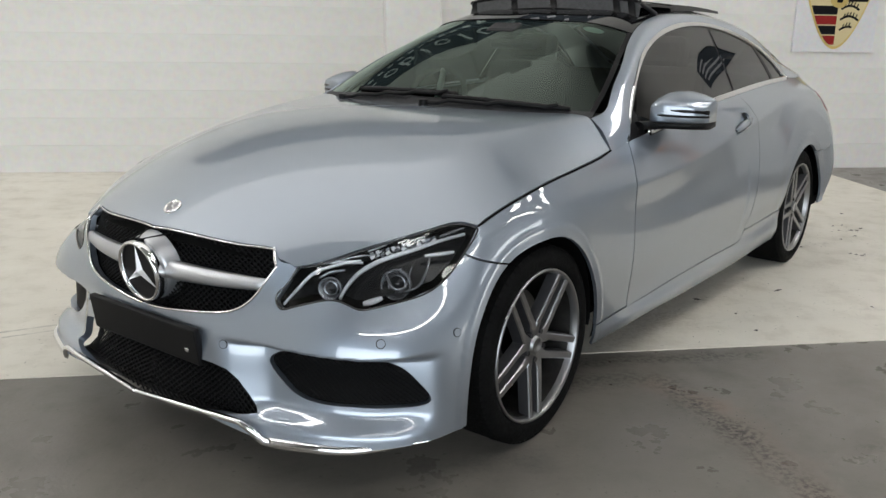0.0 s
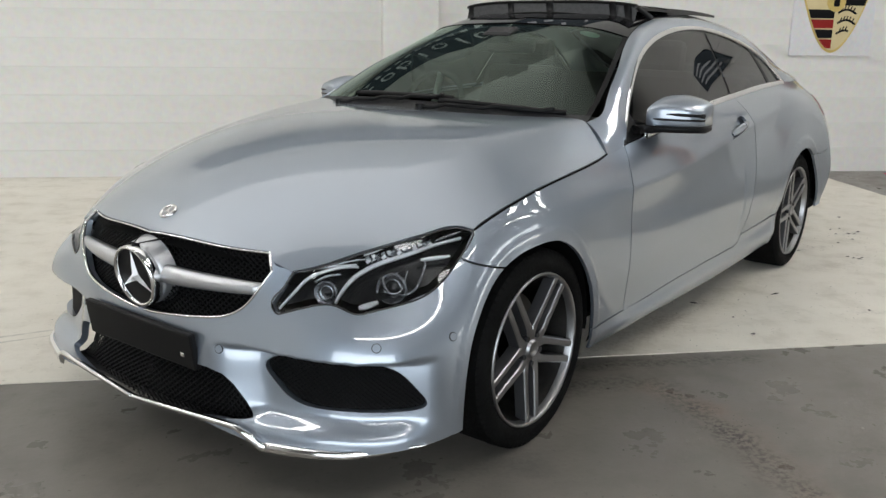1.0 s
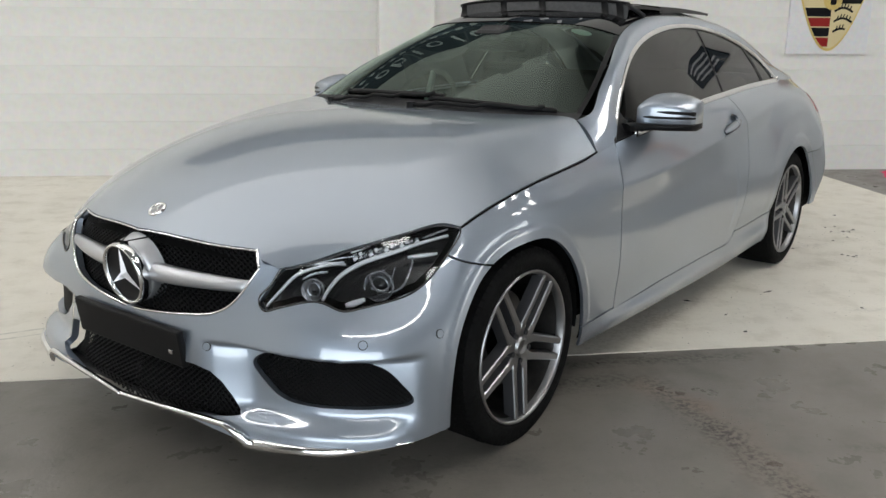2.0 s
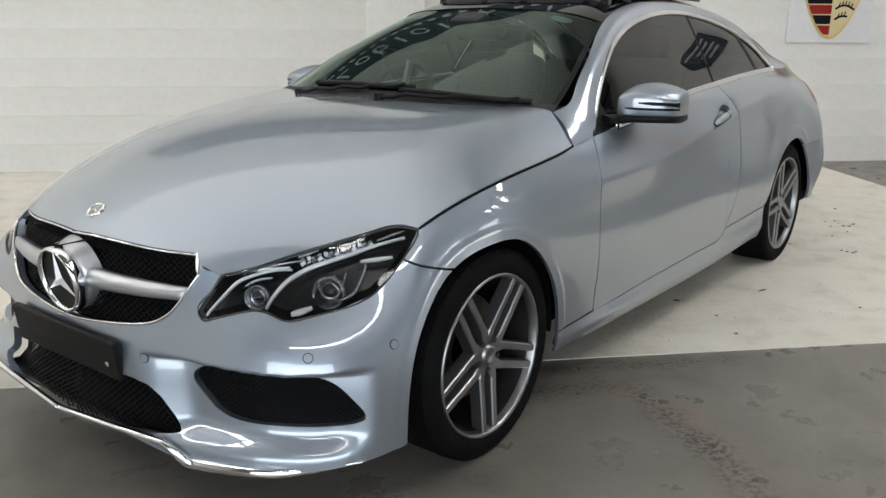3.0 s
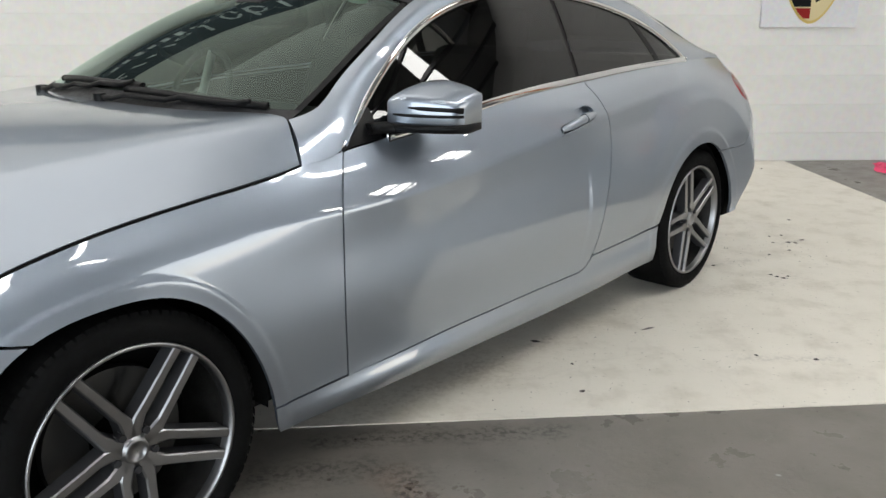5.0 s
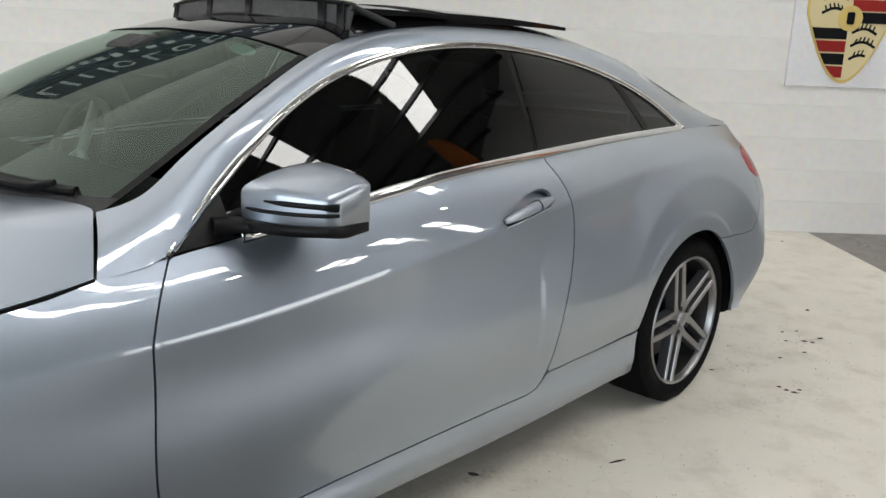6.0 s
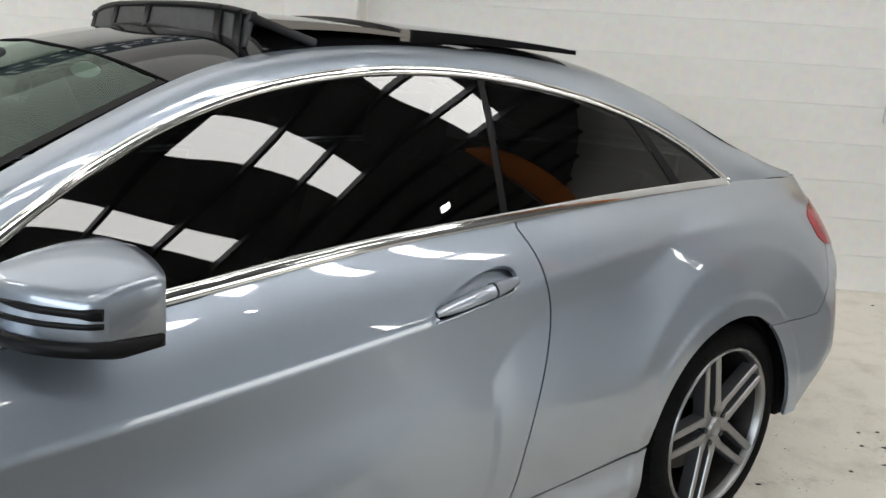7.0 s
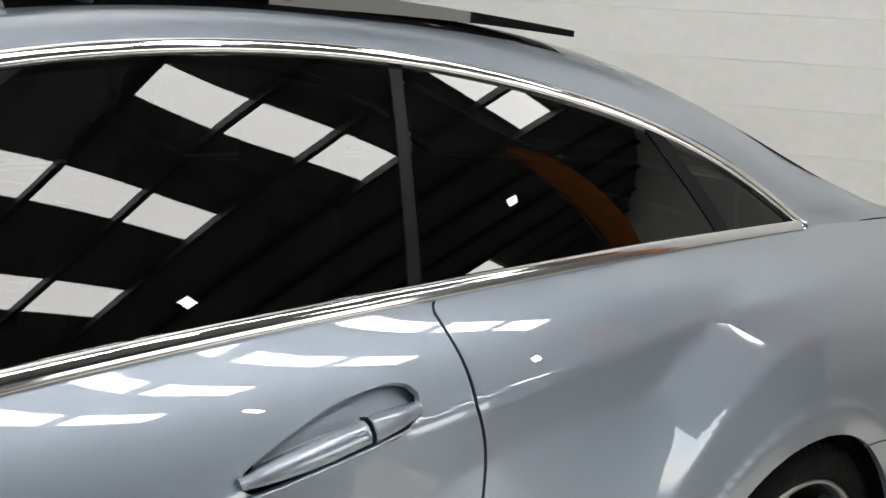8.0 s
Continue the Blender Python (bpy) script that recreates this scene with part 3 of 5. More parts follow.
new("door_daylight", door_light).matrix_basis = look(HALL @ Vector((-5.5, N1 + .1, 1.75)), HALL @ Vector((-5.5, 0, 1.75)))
# opening added in the unseen end wall, so its lamp lights the car's side
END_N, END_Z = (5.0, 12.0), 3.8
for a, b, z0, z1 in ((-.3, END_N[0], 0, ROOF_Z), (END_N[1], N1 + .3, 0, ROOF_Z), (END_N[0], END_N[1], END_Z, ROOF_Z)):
    slab("wall_east", (U1, U1 + .3), (a, b), (z0, z1), CLAD, "grey clad wall beside an unseen opening added for a fill lamp", category="wall")
new("end_fill_light", end_light).matrix_basis = look(HALL @ Vector((U1 + .1, 8.5, 1.9)), HALL @ Vector((0, 8.5, 1.9)))
slab("wall_west", (U0 - .3, U0), (-.3, N1 + .3), (0, ROOF_Z), WALL_PAINT, "white painted end wall", category="wall")

# roof: light sheeting with rows of translucent rooflights between the purlins
ROOF_AT = HALL @ pose(0, 0, 0, 0, 0, -12.4)
ROOF_SPAN = (-24.0, 22.0)
# rows added under the closed roof, out of sight, only for more light
FILL_ROWS = [(1.3, -16.8, -9.0), (4.2, -16.8, -9.0), (4.5, 7.9, 11.8), (6.0, 7.9, 11.8), (7.3, 7.9, 11.8)]
# the first three rows and the last are added for light too
LIGHT_ROWS = [(-3.2, -16.8, -7.7), (-1.4, -16.8, -7.7), (.2, -16.8, -9.0), (2.02, .1, 4.0), (3.62, -1.2, 2.7),  (5.04, -2.5, 1.4), (6.38, -2.5, 1.4), (9.6, -9.0, 1.4)]
bm = bmesh.new()
edge = -8.0
for n, a, b in LIGHT_ROWS:
    box(bm, (ROOF_SPAN[1] - ROOF_SPAN[0], n - edge, .12), ((ROOF_SPAN[0] + ROOF_SPAN[1]) / 2, (edge + n) / 2, ROOF_Z + .06))
    for c, d in ((ROOF_SPAN[0], a), (b, ROOF_SPAN[1])):
        box(bm, (d - c, .46, .12), ((c + d) / 2, n + .23, ROOF_Z + .06))
    edge = n + .46
box(bm, (ROOF_SPAN[1] - ROOF_SPAN[0], 26 - edge, .12), ((ROOF_SPAN[0] + ROOF_SPAN[1]) / 2, (edge + 26) / 2, ROOF_Z + .06))
tagged(part("ceiling", bm, ROOF_SHEET, None, "", ROOF_AT), "pale sheeted industrial roof", "ceiling", "", "structure")
sheet_me = None
for n, a, b in LIGHT_ROWS + FILL_ROWS:
    count = int(round((b - a) / 1.3))
    for i in range(count):
        if sheet_me is None:
            bm = bmesh.new()
            for k in range(9):
                box(bm, (1.22, .052, .012 if k % 2 else .02), (0, -.208 + .052 * k, 0))
            sheet_ob = part("rooflight", bm, SHEET_GLOW)
            sheet_me = sheet_ob.data
        else:
            sheet_ob = new("rooflight", sheet_me)
        sheet_ob.matrix_basis = ROOF_AT @ pose(a + (i + .5) * 1.3, n + .23, ROOF_Z + (.03 if (n, a, b) in LIGHT_ROWS else -.02))
        tagged(sheet_ob, "translucent corrugated rooflight sheet, bright with daylight; outlying rows are added for light", "rooflight", "rooflights", "structure")
for i in range(-9, 10):
    bm = a_box((.09, 24, .14), (.1 + 1.3 * i, 6, ROOF_Z - .07))
    tagged(part("purlin", bm, STEEL, None, "", ROOF_AT), "dark steel roof purlin", "beam", "purlins", "structure")

# wide unseen glow added over the nose to brighten the bonnet, fading along u
PANEL_GLOW = mat("bonnet_fill_glow", (.8, .8, .8), .5, emit=(1.0, .985, .96), glow=.62)
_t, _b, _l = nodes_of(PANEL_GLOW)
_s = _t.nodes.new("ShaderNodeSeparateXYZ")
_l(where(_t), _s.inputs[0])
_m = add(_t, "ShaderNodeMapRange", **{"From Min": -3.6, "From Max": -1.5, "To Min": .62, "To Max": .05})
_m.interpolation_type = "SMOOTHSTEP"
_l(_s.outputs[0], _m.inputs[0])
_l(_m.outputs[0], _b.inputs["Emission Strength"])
slab("roof_panel", (-11.0, -1.5), (-.2, 5.0), (ROOF_Z - .22, ROOF_Z - .19), PANEL_GLOW, "wide glowing panel added over the display bay to brighten the bonnet", category="rooflight")

# blocks of the wall: those by the car one by one, the rest in one mesh
COURSE, LONG, DEEP_B = .235, .45, .006


def block_shape():
    bm = a_box((LONG, DEEP_B, COURSE - .0016), (0, -DEEP_B / 2, 0))
    front = [e for e in bm.edges if all(abs(v.co.y) < 1e-6 for v in e.verts) and abs(e.verts[0].co.z - e.verts[1].co.z) < 1e-6]
    bmesh.ops.bevel(bm, geom=front, offset=.0011, segments=1, affect="EDGES")
    return bm


north = bpy.data.objects["wall_north"]
block_bm = block_shape()
block_v, block_f = [v.co.copy() for v in block_bm.verts], [[v.index for v in f.verts] for f in block_bm.faces]
block_me, rest_v, rest_f, seen_blocks = None, [], [], 0
for row in range(int(ROOF_Z / COURSE)):
    z = (row + .5) * COURSE
    for k in range(int((U1 - U0) / LONG)):
        u = U0 + (k + .5 + .5 * (row % 2)) * LONG
        if u > U1 - .3:
            continue
        if -7.6 < u < 1.3 and row < 9 and seen_blocks < 300:
            seen_blocks += 1
            if block_me is None:
                first = part("block", block_bm, WALL_PAINT, north)
                block_me = first.data
            else:
                first = piece("block", block_me, north)
            first.matrix_basis = pose(u, random.uniform(-.0004, .0004), z)
        else:
            o = len(rest_v)
            rest_v += [(c.x + u, c.y, c.z + z) for c in block_v]
            rest_f += [[i + o for i in q] for q in block_f]
rest = piece("upper_blocks", mesh_of("upper_blocks", rest_v, rest_f, WALL_PAINT, False), north)
rest["kind"] = "stuff"


# ---- the coupe ----
def thin_glass(name, tint, rough=.004, ior=1.5, sheen=(1, 1, 1)):
    m = bpy.data.materials.new(name)
    m.use_nodes = True
    t = m.node_tree
    t.nodes.clear()
    out, mixer = t.nodes.new("ShaderNodeOutputMaterial"), t.nodes.new("ShaderNodeMixShader")
    clear, gloss, fres = t.nodes.new("ShaderNodeBsdfTransparent"), t.nodes.new("ShaderNodeBsdfGlossy"), t.nodes.new("ShaderNodeFresnel")
    clear.inputs[0].default_value = (*tint, 1)
    gloss.inputs["Roughness"].default_value = rough
    gloss.inputs["Color"].default_value = (*sheen, 1)
    fres.inputs[0].default_value = ior
    for a, b in ((fres.outputs[0], mixer.inputs[0]), (clear.outputs[0], mixer.inputs[1]), (gloss.outputs[0], mixer.inputs[2]), (mixer.outputs[0], out.inputs[0])):
        t.links.new(a, b)
    return m


SCREENGLASS = thin_glass("windscreen_glass", (.40, .50, .44), ior=1.55, sheen=(.84, 1.0, .90))
TINT = thin_glass("tinted_glass", (.06, .065, .065), ior=1.5)
LENS = thin_glass("lamp_lens", (.93, .94, .95), ior=1.5)

car = thing("coupe_car", "silver-blue metallic two-door coupe with its sunroof open", "car")

# outlines in running width and height
HEADLAMP = [(-.236, .549), (-.248, .567), (-.211, .605), (-.167, .648), (-.130, .675), (-.007, .695), (.173, .730), (.30, .755), (.40, .77), (.50, .768), (.541, .739),
            (.515, .706), (.477, .676), (.427, .637), (.354, .598), (.241, .577), (.112, .565), (.060, .563), (.019, .573), (-.032, .581), (-.116, .571), (-.201, .551)]
GRILLE = [(-1.2, .478), (-.79, .479), (-.733, .482), (-.614, .495), (-.493, .508), (-.412, .524), (-.343, .558), (-.286, .610), (-.242, .652), (-.247, .690), (-.31, .693), (-.53, .696), (-.765, .698), (-1.2, .698)]
GRILLE_HOLE = GRILLE[:9] + [(-.247, 1.2), (-1.2, 1.2)]
FOG = smooth_loop([(-.280, .398), (-.249, .358), (-.186, .316), (-.103, .300), (.020, .300), (.185, .298), (.283, .303), (.328, .318), (.294, .357), (.229, .405), (.146, .432), (.024, .439), (-.141, .428), (-.255, .418)])
INTAKE = [(-1.2, .372), (-.60, .374), (-.508, .373), (-.450, .362), (-.405, .335), (-.360, .292), (-.325, .255), (-.368, .249), (-.625, .228), (-.822, .212), (-1.2, .205)]
ARCH_F = [(.478, -.5)] + arch_line(ARCH_F_LINE) + [(1.246, -.5)]
ARCH_R = [(3.262, -.5)] + arch_line(ARCH_R_LINE) + [(3.982, -.5)]
JOINT = [(.543, 1.5), (.543, .742), (.479, .674), (.565, .652), (.639, .636), (.699, .6225), (.78, .60)]
DOOR_REAR = [tuple(p) for p in along_line([(2.715, .972), (2.795, .905), (2.838, .825), (2.846, .735), (2.823, .60), (2.790, .475), (2.757, .365), (2.71, .313), (2.66, .303)], 40)]
REAR_JOINT = [(3.88, .62), (4.0, .615), (4.1, .62), (4.16, .70), (4.16, .80)]
TAIL = [(4.05, .905), (4.075, .925), (4.20, .935), (4.6, .94), (4.6, .79), (4.25, .80), (4.16, .815), (4.10, .845)]
HANDLE_HOLE = smooth_loop([(2.505, .842), (2.54, .870), (2.59, .893), (2.65, .906), (2.70, .904), (2.728, .884), (2.722, .862), (2.68, .848), (2.62, .838), (2.56, .832), (2.52, .832)])


def shifted(line, ds=0.0, dz=0.0):
    return [(s + ds, z + dz) for s, z in line]


def from_top(v):
    return v[:, :2]


top_edge_line = side[:, 0][side[:, 0, 0] < .545]
sheet("bonnet", bonnet, [(BONNET_CUT, True)], PAINT, car, flat=from_top, rim=.014)
for hand in (-1, 1):    # black strip paints in the shadow of the gap between bonnet and fender
    edge = top_edge_line[top_edge_line[:, 0] > -.27][::3] + np.array((0, -.001, -.001))
    v, f = strip(edge * (1, hand, 1), np.array((0, .7, .7)) * (1, hand, 1), .0075, .008)
    piece("bonnet_gap_shade", mesh_of("bonnet_gap_shade", v, f, DEEP), car, "black strip painting the shadow in the bonnet gap")
bumper = sheet("front_bumper", side, [([(-2, -1), (-2, 1.5)] + shifted(JOINT, -.002, -.002) + [(.75, .3), (.75, -1)], True), (HEADLAMP, False), (GRILLE_HOLE, False), (FOG, False), (INTAKE, False), (ARCH_F, False)],
               PAINT, car, rim=.022)
for hand, word in ((-1, "left"), (1, "right")):
    sheet("fender", side, [(shifted(JOINT, .002, .003) + [(1.0, .3), (1.0, .283), (1.25, .286), (1.488, .290), (1.488, 1.5)], True), (ARCH_F, False)], PAINT, car, hand)
    door = sheet("door", side, [([(1.493, 1.5), (1.493, .284), (1.68, .289), (1.93, .298), (2.32, .303)] + shifted(DOOR_REAR, -.002)[::-1] + [(2.70, 1.5)], True), (HANDLE_HOLE, False)], PAINT, car, hand)
    sheet("quarter_panel", side, [([p for p in shifted(DOOR_REAR, .003) if p[1] > .355] + [(2.762, .349), (2.985, .357), (3.27, .378), (3.3, .45), (3.6, .5), (3.78, .622)] + REAR_JOINT + [(4.16, 1.5), (2.70, 1.5)], True), (ARCH_R, False), (TAIL, False)], PAINT, car, hand)
    sheet("sill", side, [([(1.0, -1), (1.0, .279), (1.25, .281), (1.49, .284), (1.68, .285), (1.93, .294), (2.32, .299), (2.66, .299), (2.71, .309), (2.757, .344), (2.985, .353), (3.4, .374), (3.4, -1)], True), (ARCH_F, False), (ARCH_R, False)],
          PAINT, car, hand, rim=.010)
    sheet("rear_bumper", side, [([(3.7, -1), (3.7, .55), (3.783, .618)] + shifted(REAR_JOINT, .003, -.003) + [(4.16, .86), (6, .86), (6, -1)], True), (ARCH_R, False), (TAIL, False)], PAINT, car, hand)
    sheet("boot_corner", side, [([(4.163, .863), (4.163, 1.5), (6, 1.5), (6, .863)], True), (TAIL, False)], PAINT, car, hand)
    sheet("tail_lamp", side, [(TAIL, True)], RED_LAMP, car, hand, "red tail lamp", lift=.002)
    sheet("roof_rail", rail, [], PAINT, car, hand, rim=.02)
    # headlamp
    lamp = sheet("headlamp", side, [(shifted(HEADLAMP, 0), True)], HOUSING, car, hand, "clear headlamp with black housing", rim=0, lift=-.055)
    sheet("lens", side, [(HEADLAMP, True)], LENS, lamp, hand, rim=0, lift=-.003)
    for path, deep, width, material in (([(-.225, .559), (-.198, .582), (-.131, .629), (-.075, .652), (.008, .666), (.084, .667)], .012, .013, LAMPSHINE),
                                        ([(-.109, .662), (-.034, .668), (.077, .672)], .010, .010, LAMPSHINE),
                                        ([(-.054, .664), (.049, .680), (.133, .684)], .010, .009, LAMPGREY),
                                        ([(.105, .694), (.14, .702), (.179, .709)], .010, .013, LAMPSHINE),
                                        ([(-.010, .590), (.014, .613), (.056, .640), (.105, .659), (.175, .676), (.281, .693), (.381, .712), (.490, .728)], .014, .019, LAMPSHINE),
                                        ([(.388, .722), (.44, .733), (.490, .742)], .012, .011, LAMPGREY),
                                        ([(.326, .679), (.38, .682), (.442, .686)], .016, .017, LAMPSHINE),
                                        ([(.340, .684), (.342, .664), (.323, .635), (.305, .615), (.277, .605), (.242, .601)], .020, .012, LAMPGREY),
                                        ([(.237, .653), (.198, .649), (.177, .643), (.184, .625), (.201, .611), (.235, .609), (.257, .626), (.275, .656)], .024, .011, LAMPGREY),
                                        ([(-.085, .633), (-.04, .648), (.015, .652)], .018, .010, LAMPGREY),
                                        # low white plate paints in a reflection on the lens
                                        ([(.077, .582), (.11, .586), (.152, .592)], .018, .026, LAMPSHINE)):
        q = np.array(path)
        k = np.linspace(0, 1, 24)
        q = spline(np.linspace(0, 1, len(q)), q, k)
        spots = [on_side(s, z, deep) for s, z in q]
        v, f = strip([p for p, _ in spots], [n for _, n in spots], .70 * width * (.55 + .45 * np.sin(math.pi * np.clip(k, .05, .95))), .010)
        v = np.array(v)
        v[:, 1] *= hand
        piece("light_strip", mesh_of("light_strip", v, f, material), lamp, "bright headlamp strip, reflections painted in")
    rim_s, rim_z = side[:, 0, 0] + side[:, 0, 1], side[:, 0, 2]
    spots = [on_side(s, min(z, np.interp(s, rim_s, rim_z) - .004), .001) for s, z in smooth_loop(HEADLAMP, 120)]
    spots.append(spots[0])
    v, f = strip([p for p, _ in spots], [n for _, n in spots], .006, .005)
    piece("lens_edge", mesh_of("lens_edge", np.array(v) * (1, hand, 1), f, GLOSS_BLACK), lamp, "black edge round the lens")
    for i in range(26):     # two rows of clear facets above the long strip
        k, row = i // 2 / 12, i % 2
        s0, z0 = .115 + .245 * k, .677 + .034 * k + row * .011 * (1 - .3 * k)
        p, n = on_side(s0, z0, .014 + .004 * (i % 3))
        q, _ = on_side(s0 + .013, z0 + .006 - .004 * row, .014)
        bm = bmesh.new()
        rod(bm, p * (1, hand, 1), q * (1, hand, 1), .0052, 6)
        part("light_segment", bm, (LAMPSHINE, LAMPGREY, CHROME)[i % 3], lamp)
    for s, z, r in ((-.041, .624, .030), (.226, .631, .040)):
        p, n = on_side(s, z, .052)
        ahead = np.array((-.90, .38, .10))
        e = ahead / np.linalg.norm(ahead)
        flip = np.array((1, hand, 1))
        at = Matrix.Translation(p * flip) @ Vector(e * flip).to_track_quat("Y", "Z").to_matrix().to_4x4()
        v, f = lathe([(r * .30, -.012), (r * .62, -.010), (r * .85, .004), (r, .026), (r * 1.06, .026), (r * 1.05, .010)], "y", 32)
        piece("reflector", mesh_of("reflector", v, f, LAMPGREY), lamp, "chrome reflector bowl", at)
        bm = bmesh.new()
        bmesh.ops.create_uvsphere(bm, u_segments=24, v_segments=14, radius=r * .52, matrix=Matrix.Translation((0, .006, 0)))
        part("projector_lens", bm, GLOSS_BLACK, lamp, "", at, True)
        v, f = lathe([(r * .54, .010), (r * .60, .018), (r * .66, .010)], "y", 32)
        piece("projector_ring", mesh_of("projector_ring", v, f, LAMPGREY), lamp, "", at)

# black backing sheets paint the panel gaps dark, open at the arches
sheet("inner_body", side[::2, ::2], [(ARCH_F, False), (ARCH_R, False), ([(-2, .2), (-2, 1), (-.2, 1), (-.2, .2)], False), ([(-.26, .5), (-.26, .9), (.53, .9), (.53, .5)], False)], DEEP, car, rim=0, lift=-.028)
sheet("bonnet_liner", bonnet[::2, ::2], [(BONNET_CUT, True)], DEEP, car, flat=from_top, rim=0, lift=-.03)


def clip_line(poly, a, b):
    """Stretches of the line a-b inside a closed outline."""
    a, b = np.array(a, float), np.array(b, float)
    n = 160
    t = np.linspace(0, 1, n)
    ins = inside([tuple(p) for p in poly], a + (b - a) * t[:, None])
    out, start = [], None
    for i in range(n):
        if ins[i] and start is None:
            start = t[i]
        if start is not None and (not ins[i] or i == n - 1):
            if t[i] - start > .02:
                out.append((a + (b - a) * start, a + (b - a) * t[i]))
            start = None
    return out


def lattice(name, outline, parent, hand, deep, pitch, slope, thick, label):
    """Crossing bars over an opening, set back from the skin."""
    lo, hi = np.min(outline, 0), np.max(outline, 0)
    lo[0] = max(lo[0], -.85)
    v, f = [], []
    for sign in (1, -1):
        reach = (hi[1] - lo[1]) / slope
        for c in np.arange(lo[0] - reach, hi[0] + reach, pitch):
            a, b = ((c, lo[1]), (c + reach, hi[1])) if sign > 0 else ((c + reach, lo[1]), (c, hi[1]))
            for p, q in clip_line([(max(s, -.85), z) for s, z in outline], a, b):
                k = max(2, int(np.hypot(*(q - p)) / .05) + 1)
                spots = [on_side(*(p + (q - p) * t), deep + (.002 if sign > 0 else 0)) for t in np.linspace(0, 1, k)]
                vv, ff = strip([x for x, _ in spots], [x for _, x in spots], thick, thick)
                f += [tuple(i + len(v) for i in face) for face in ff]
                v += vv
    v = np.array(v)
    v[:, 1] *= hand
    return piece(name, mesh_of(name, v, f, MESHBLACK, False), parent, label)


# near-black sheets behind the mesh paint in the darkness of the openings
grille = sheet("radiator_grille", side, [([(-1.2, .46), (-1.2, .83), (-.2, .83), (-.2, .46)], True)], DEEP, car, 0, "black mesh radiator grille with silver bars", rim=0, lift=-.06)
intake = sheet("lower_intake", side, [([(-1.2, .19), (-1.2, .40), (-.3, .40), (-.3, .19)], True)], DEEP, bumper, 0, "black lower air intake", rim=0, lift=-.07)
for hand in (-1, 1):
    lattice("mesh", GRILLE, grille, hand, .030, .026, .62, .0042, "black grille mesh")
    lattice("intake_mesh", INTAKE, bumper, hand, .045, .026, .62, .0042, "black intake mesh")
    # the recess is a black sheet, its depth of shade painted in
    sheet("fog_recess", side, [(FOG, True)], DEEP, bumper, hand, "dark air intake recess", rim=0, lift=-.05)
    lattice("fog_mesh", FOG, bumper, hand, .022, .024, .55, .005, "black mesh over the side intake")
    # chrome frame of the grille
    ring = [(max(s, -.79), z) for s, z in GRILLE[1:9]]
    spots = [on_side(s, z, .0) for s, z in spline(np.linspace(0, 1, len(ring)), np.array(ring), np.linspace(0, 1, 60))]
    corner = spots[-1][0]
    spots += [(corner + (nose_line[-1] - corner) * k - (.004, 0, 0), spots[-1][1]) for k in (.25, .5, .75, 1.0)]
    v, f = strip([p for p, _ in spots], [n for _, n in spots], .008, .010)
    v = np.array(v) * (1, hand, 1)
    piece("grille_frame", mesh_of("grille_frame", v, f, CHROME), grille, "thin chrome frame")
    v, f = strip([(p[0] - .003, p[1] * hand, p[2] - .005) for p in nose_line], (-.8, 0, .5), .006, .007)
    piece("grille_frame", mesh_of("grille_frame", v, f, CHROME), grille, "thin chrome frame")
    # painted corner between the bonnet's nose and the bumper
    a, b = nose_line[-1], np.array((-.684, .447, float(bonnet_z(-.684, .447))))
    c, d = on_side(-.222, .662)[0], corner
    deep = np.array((.045, 0, 0))
    v = np.array((a, b, c, d, a + deep, d + deep)) * (1, hand, 1)
    piece("bonnet_corner", mesh_of("bonnet_corner", v, [(0, 1, 2, 3)[::hand], (0, 3, 5, 4)[::hand]], PAINT, False), car)
    # silver bar from the star to the side
    k = np.linspace(0, 1.02, 20)
    px, pw, pz = -.772 + .060 * k ** 1.9, .06 + .36 * k, .595 + .004 * k
    v, f = [], []
    for i in range(20):
        hgt = .058 - .022 * k[i]
        ringp = [(0, -.5), (-.018, -.42), (-.026, -.12), (-.022, .12), (-.012, .42), (.0, .5), (.03, .3), (.03, -.3)]
        v += [(px[i] + a * (1 - .4 * k[i] ** 3), pw[i] * hand, pz[i] + b * hgt) for a, b in ringp]
    for i in range(19):
        f += [(i * 8 + q, i * 8 + (q + 1) % 8, i * 8 + 8 + (q + 1) % 8, i * 8 + 8 + q) for q in range(8)]
    f.append(tuple(range(152, 160)))
    piece("grille_bar", mesh_of("grille_bar", v, f, SATIN), grille, "satin silver grille bar")

# emblem: ring, dark disc and a three-armed star, leaning back with the grille
emblem_at = pose(-.812, 0, .582, 0, -8, 0) @ Matrix.Scale(.98, 4)
v, f = lathe([(.084, .004), (.085, .012), (.090, .016), (.095, .011), (.096, -.02), (.084, -.02)], "y", 72)
turn_x = pose(0, 0, 0, 0, 0, 90)
piece("emblem_ring", mesh_of("emblem_ring", [tuple(turn_x @ Vector(p)) for p in v], f, CHROME), grille, "chrome ring", emblem_at)
bm = bmesh.new()
rod(bm, (.012, 0, 0), (-.002, 0, 0), .084, 48)
part("emblem_disc", bm, PLINTH, grille, "", emblem_at)
bm = bmesh.new()
middle = bm.verts.new((-.016, 0, 0))
tips, notches = [], []
for i in range(3):
    a = math.pi / 2 + i * 2 * math.pi / 3
    tips.append(bm.verts.new((-.005, .084 * math.cos(a), .084 * math.sin(a))))
    a += math.pi / 3
    notches.append(bm.verts.new((-.003, .0145 * math.cos(a), .0145 * math.sin(a))))
for i in range(3):
    bm.faces.new((middle, tips[i], notches[i]))
    bm.faces.new((middle, notches[i], tips[(i + 1) % 3]))
part("emblem_star", bm, STAR, grille, "polished three-armed star", emblem_at)
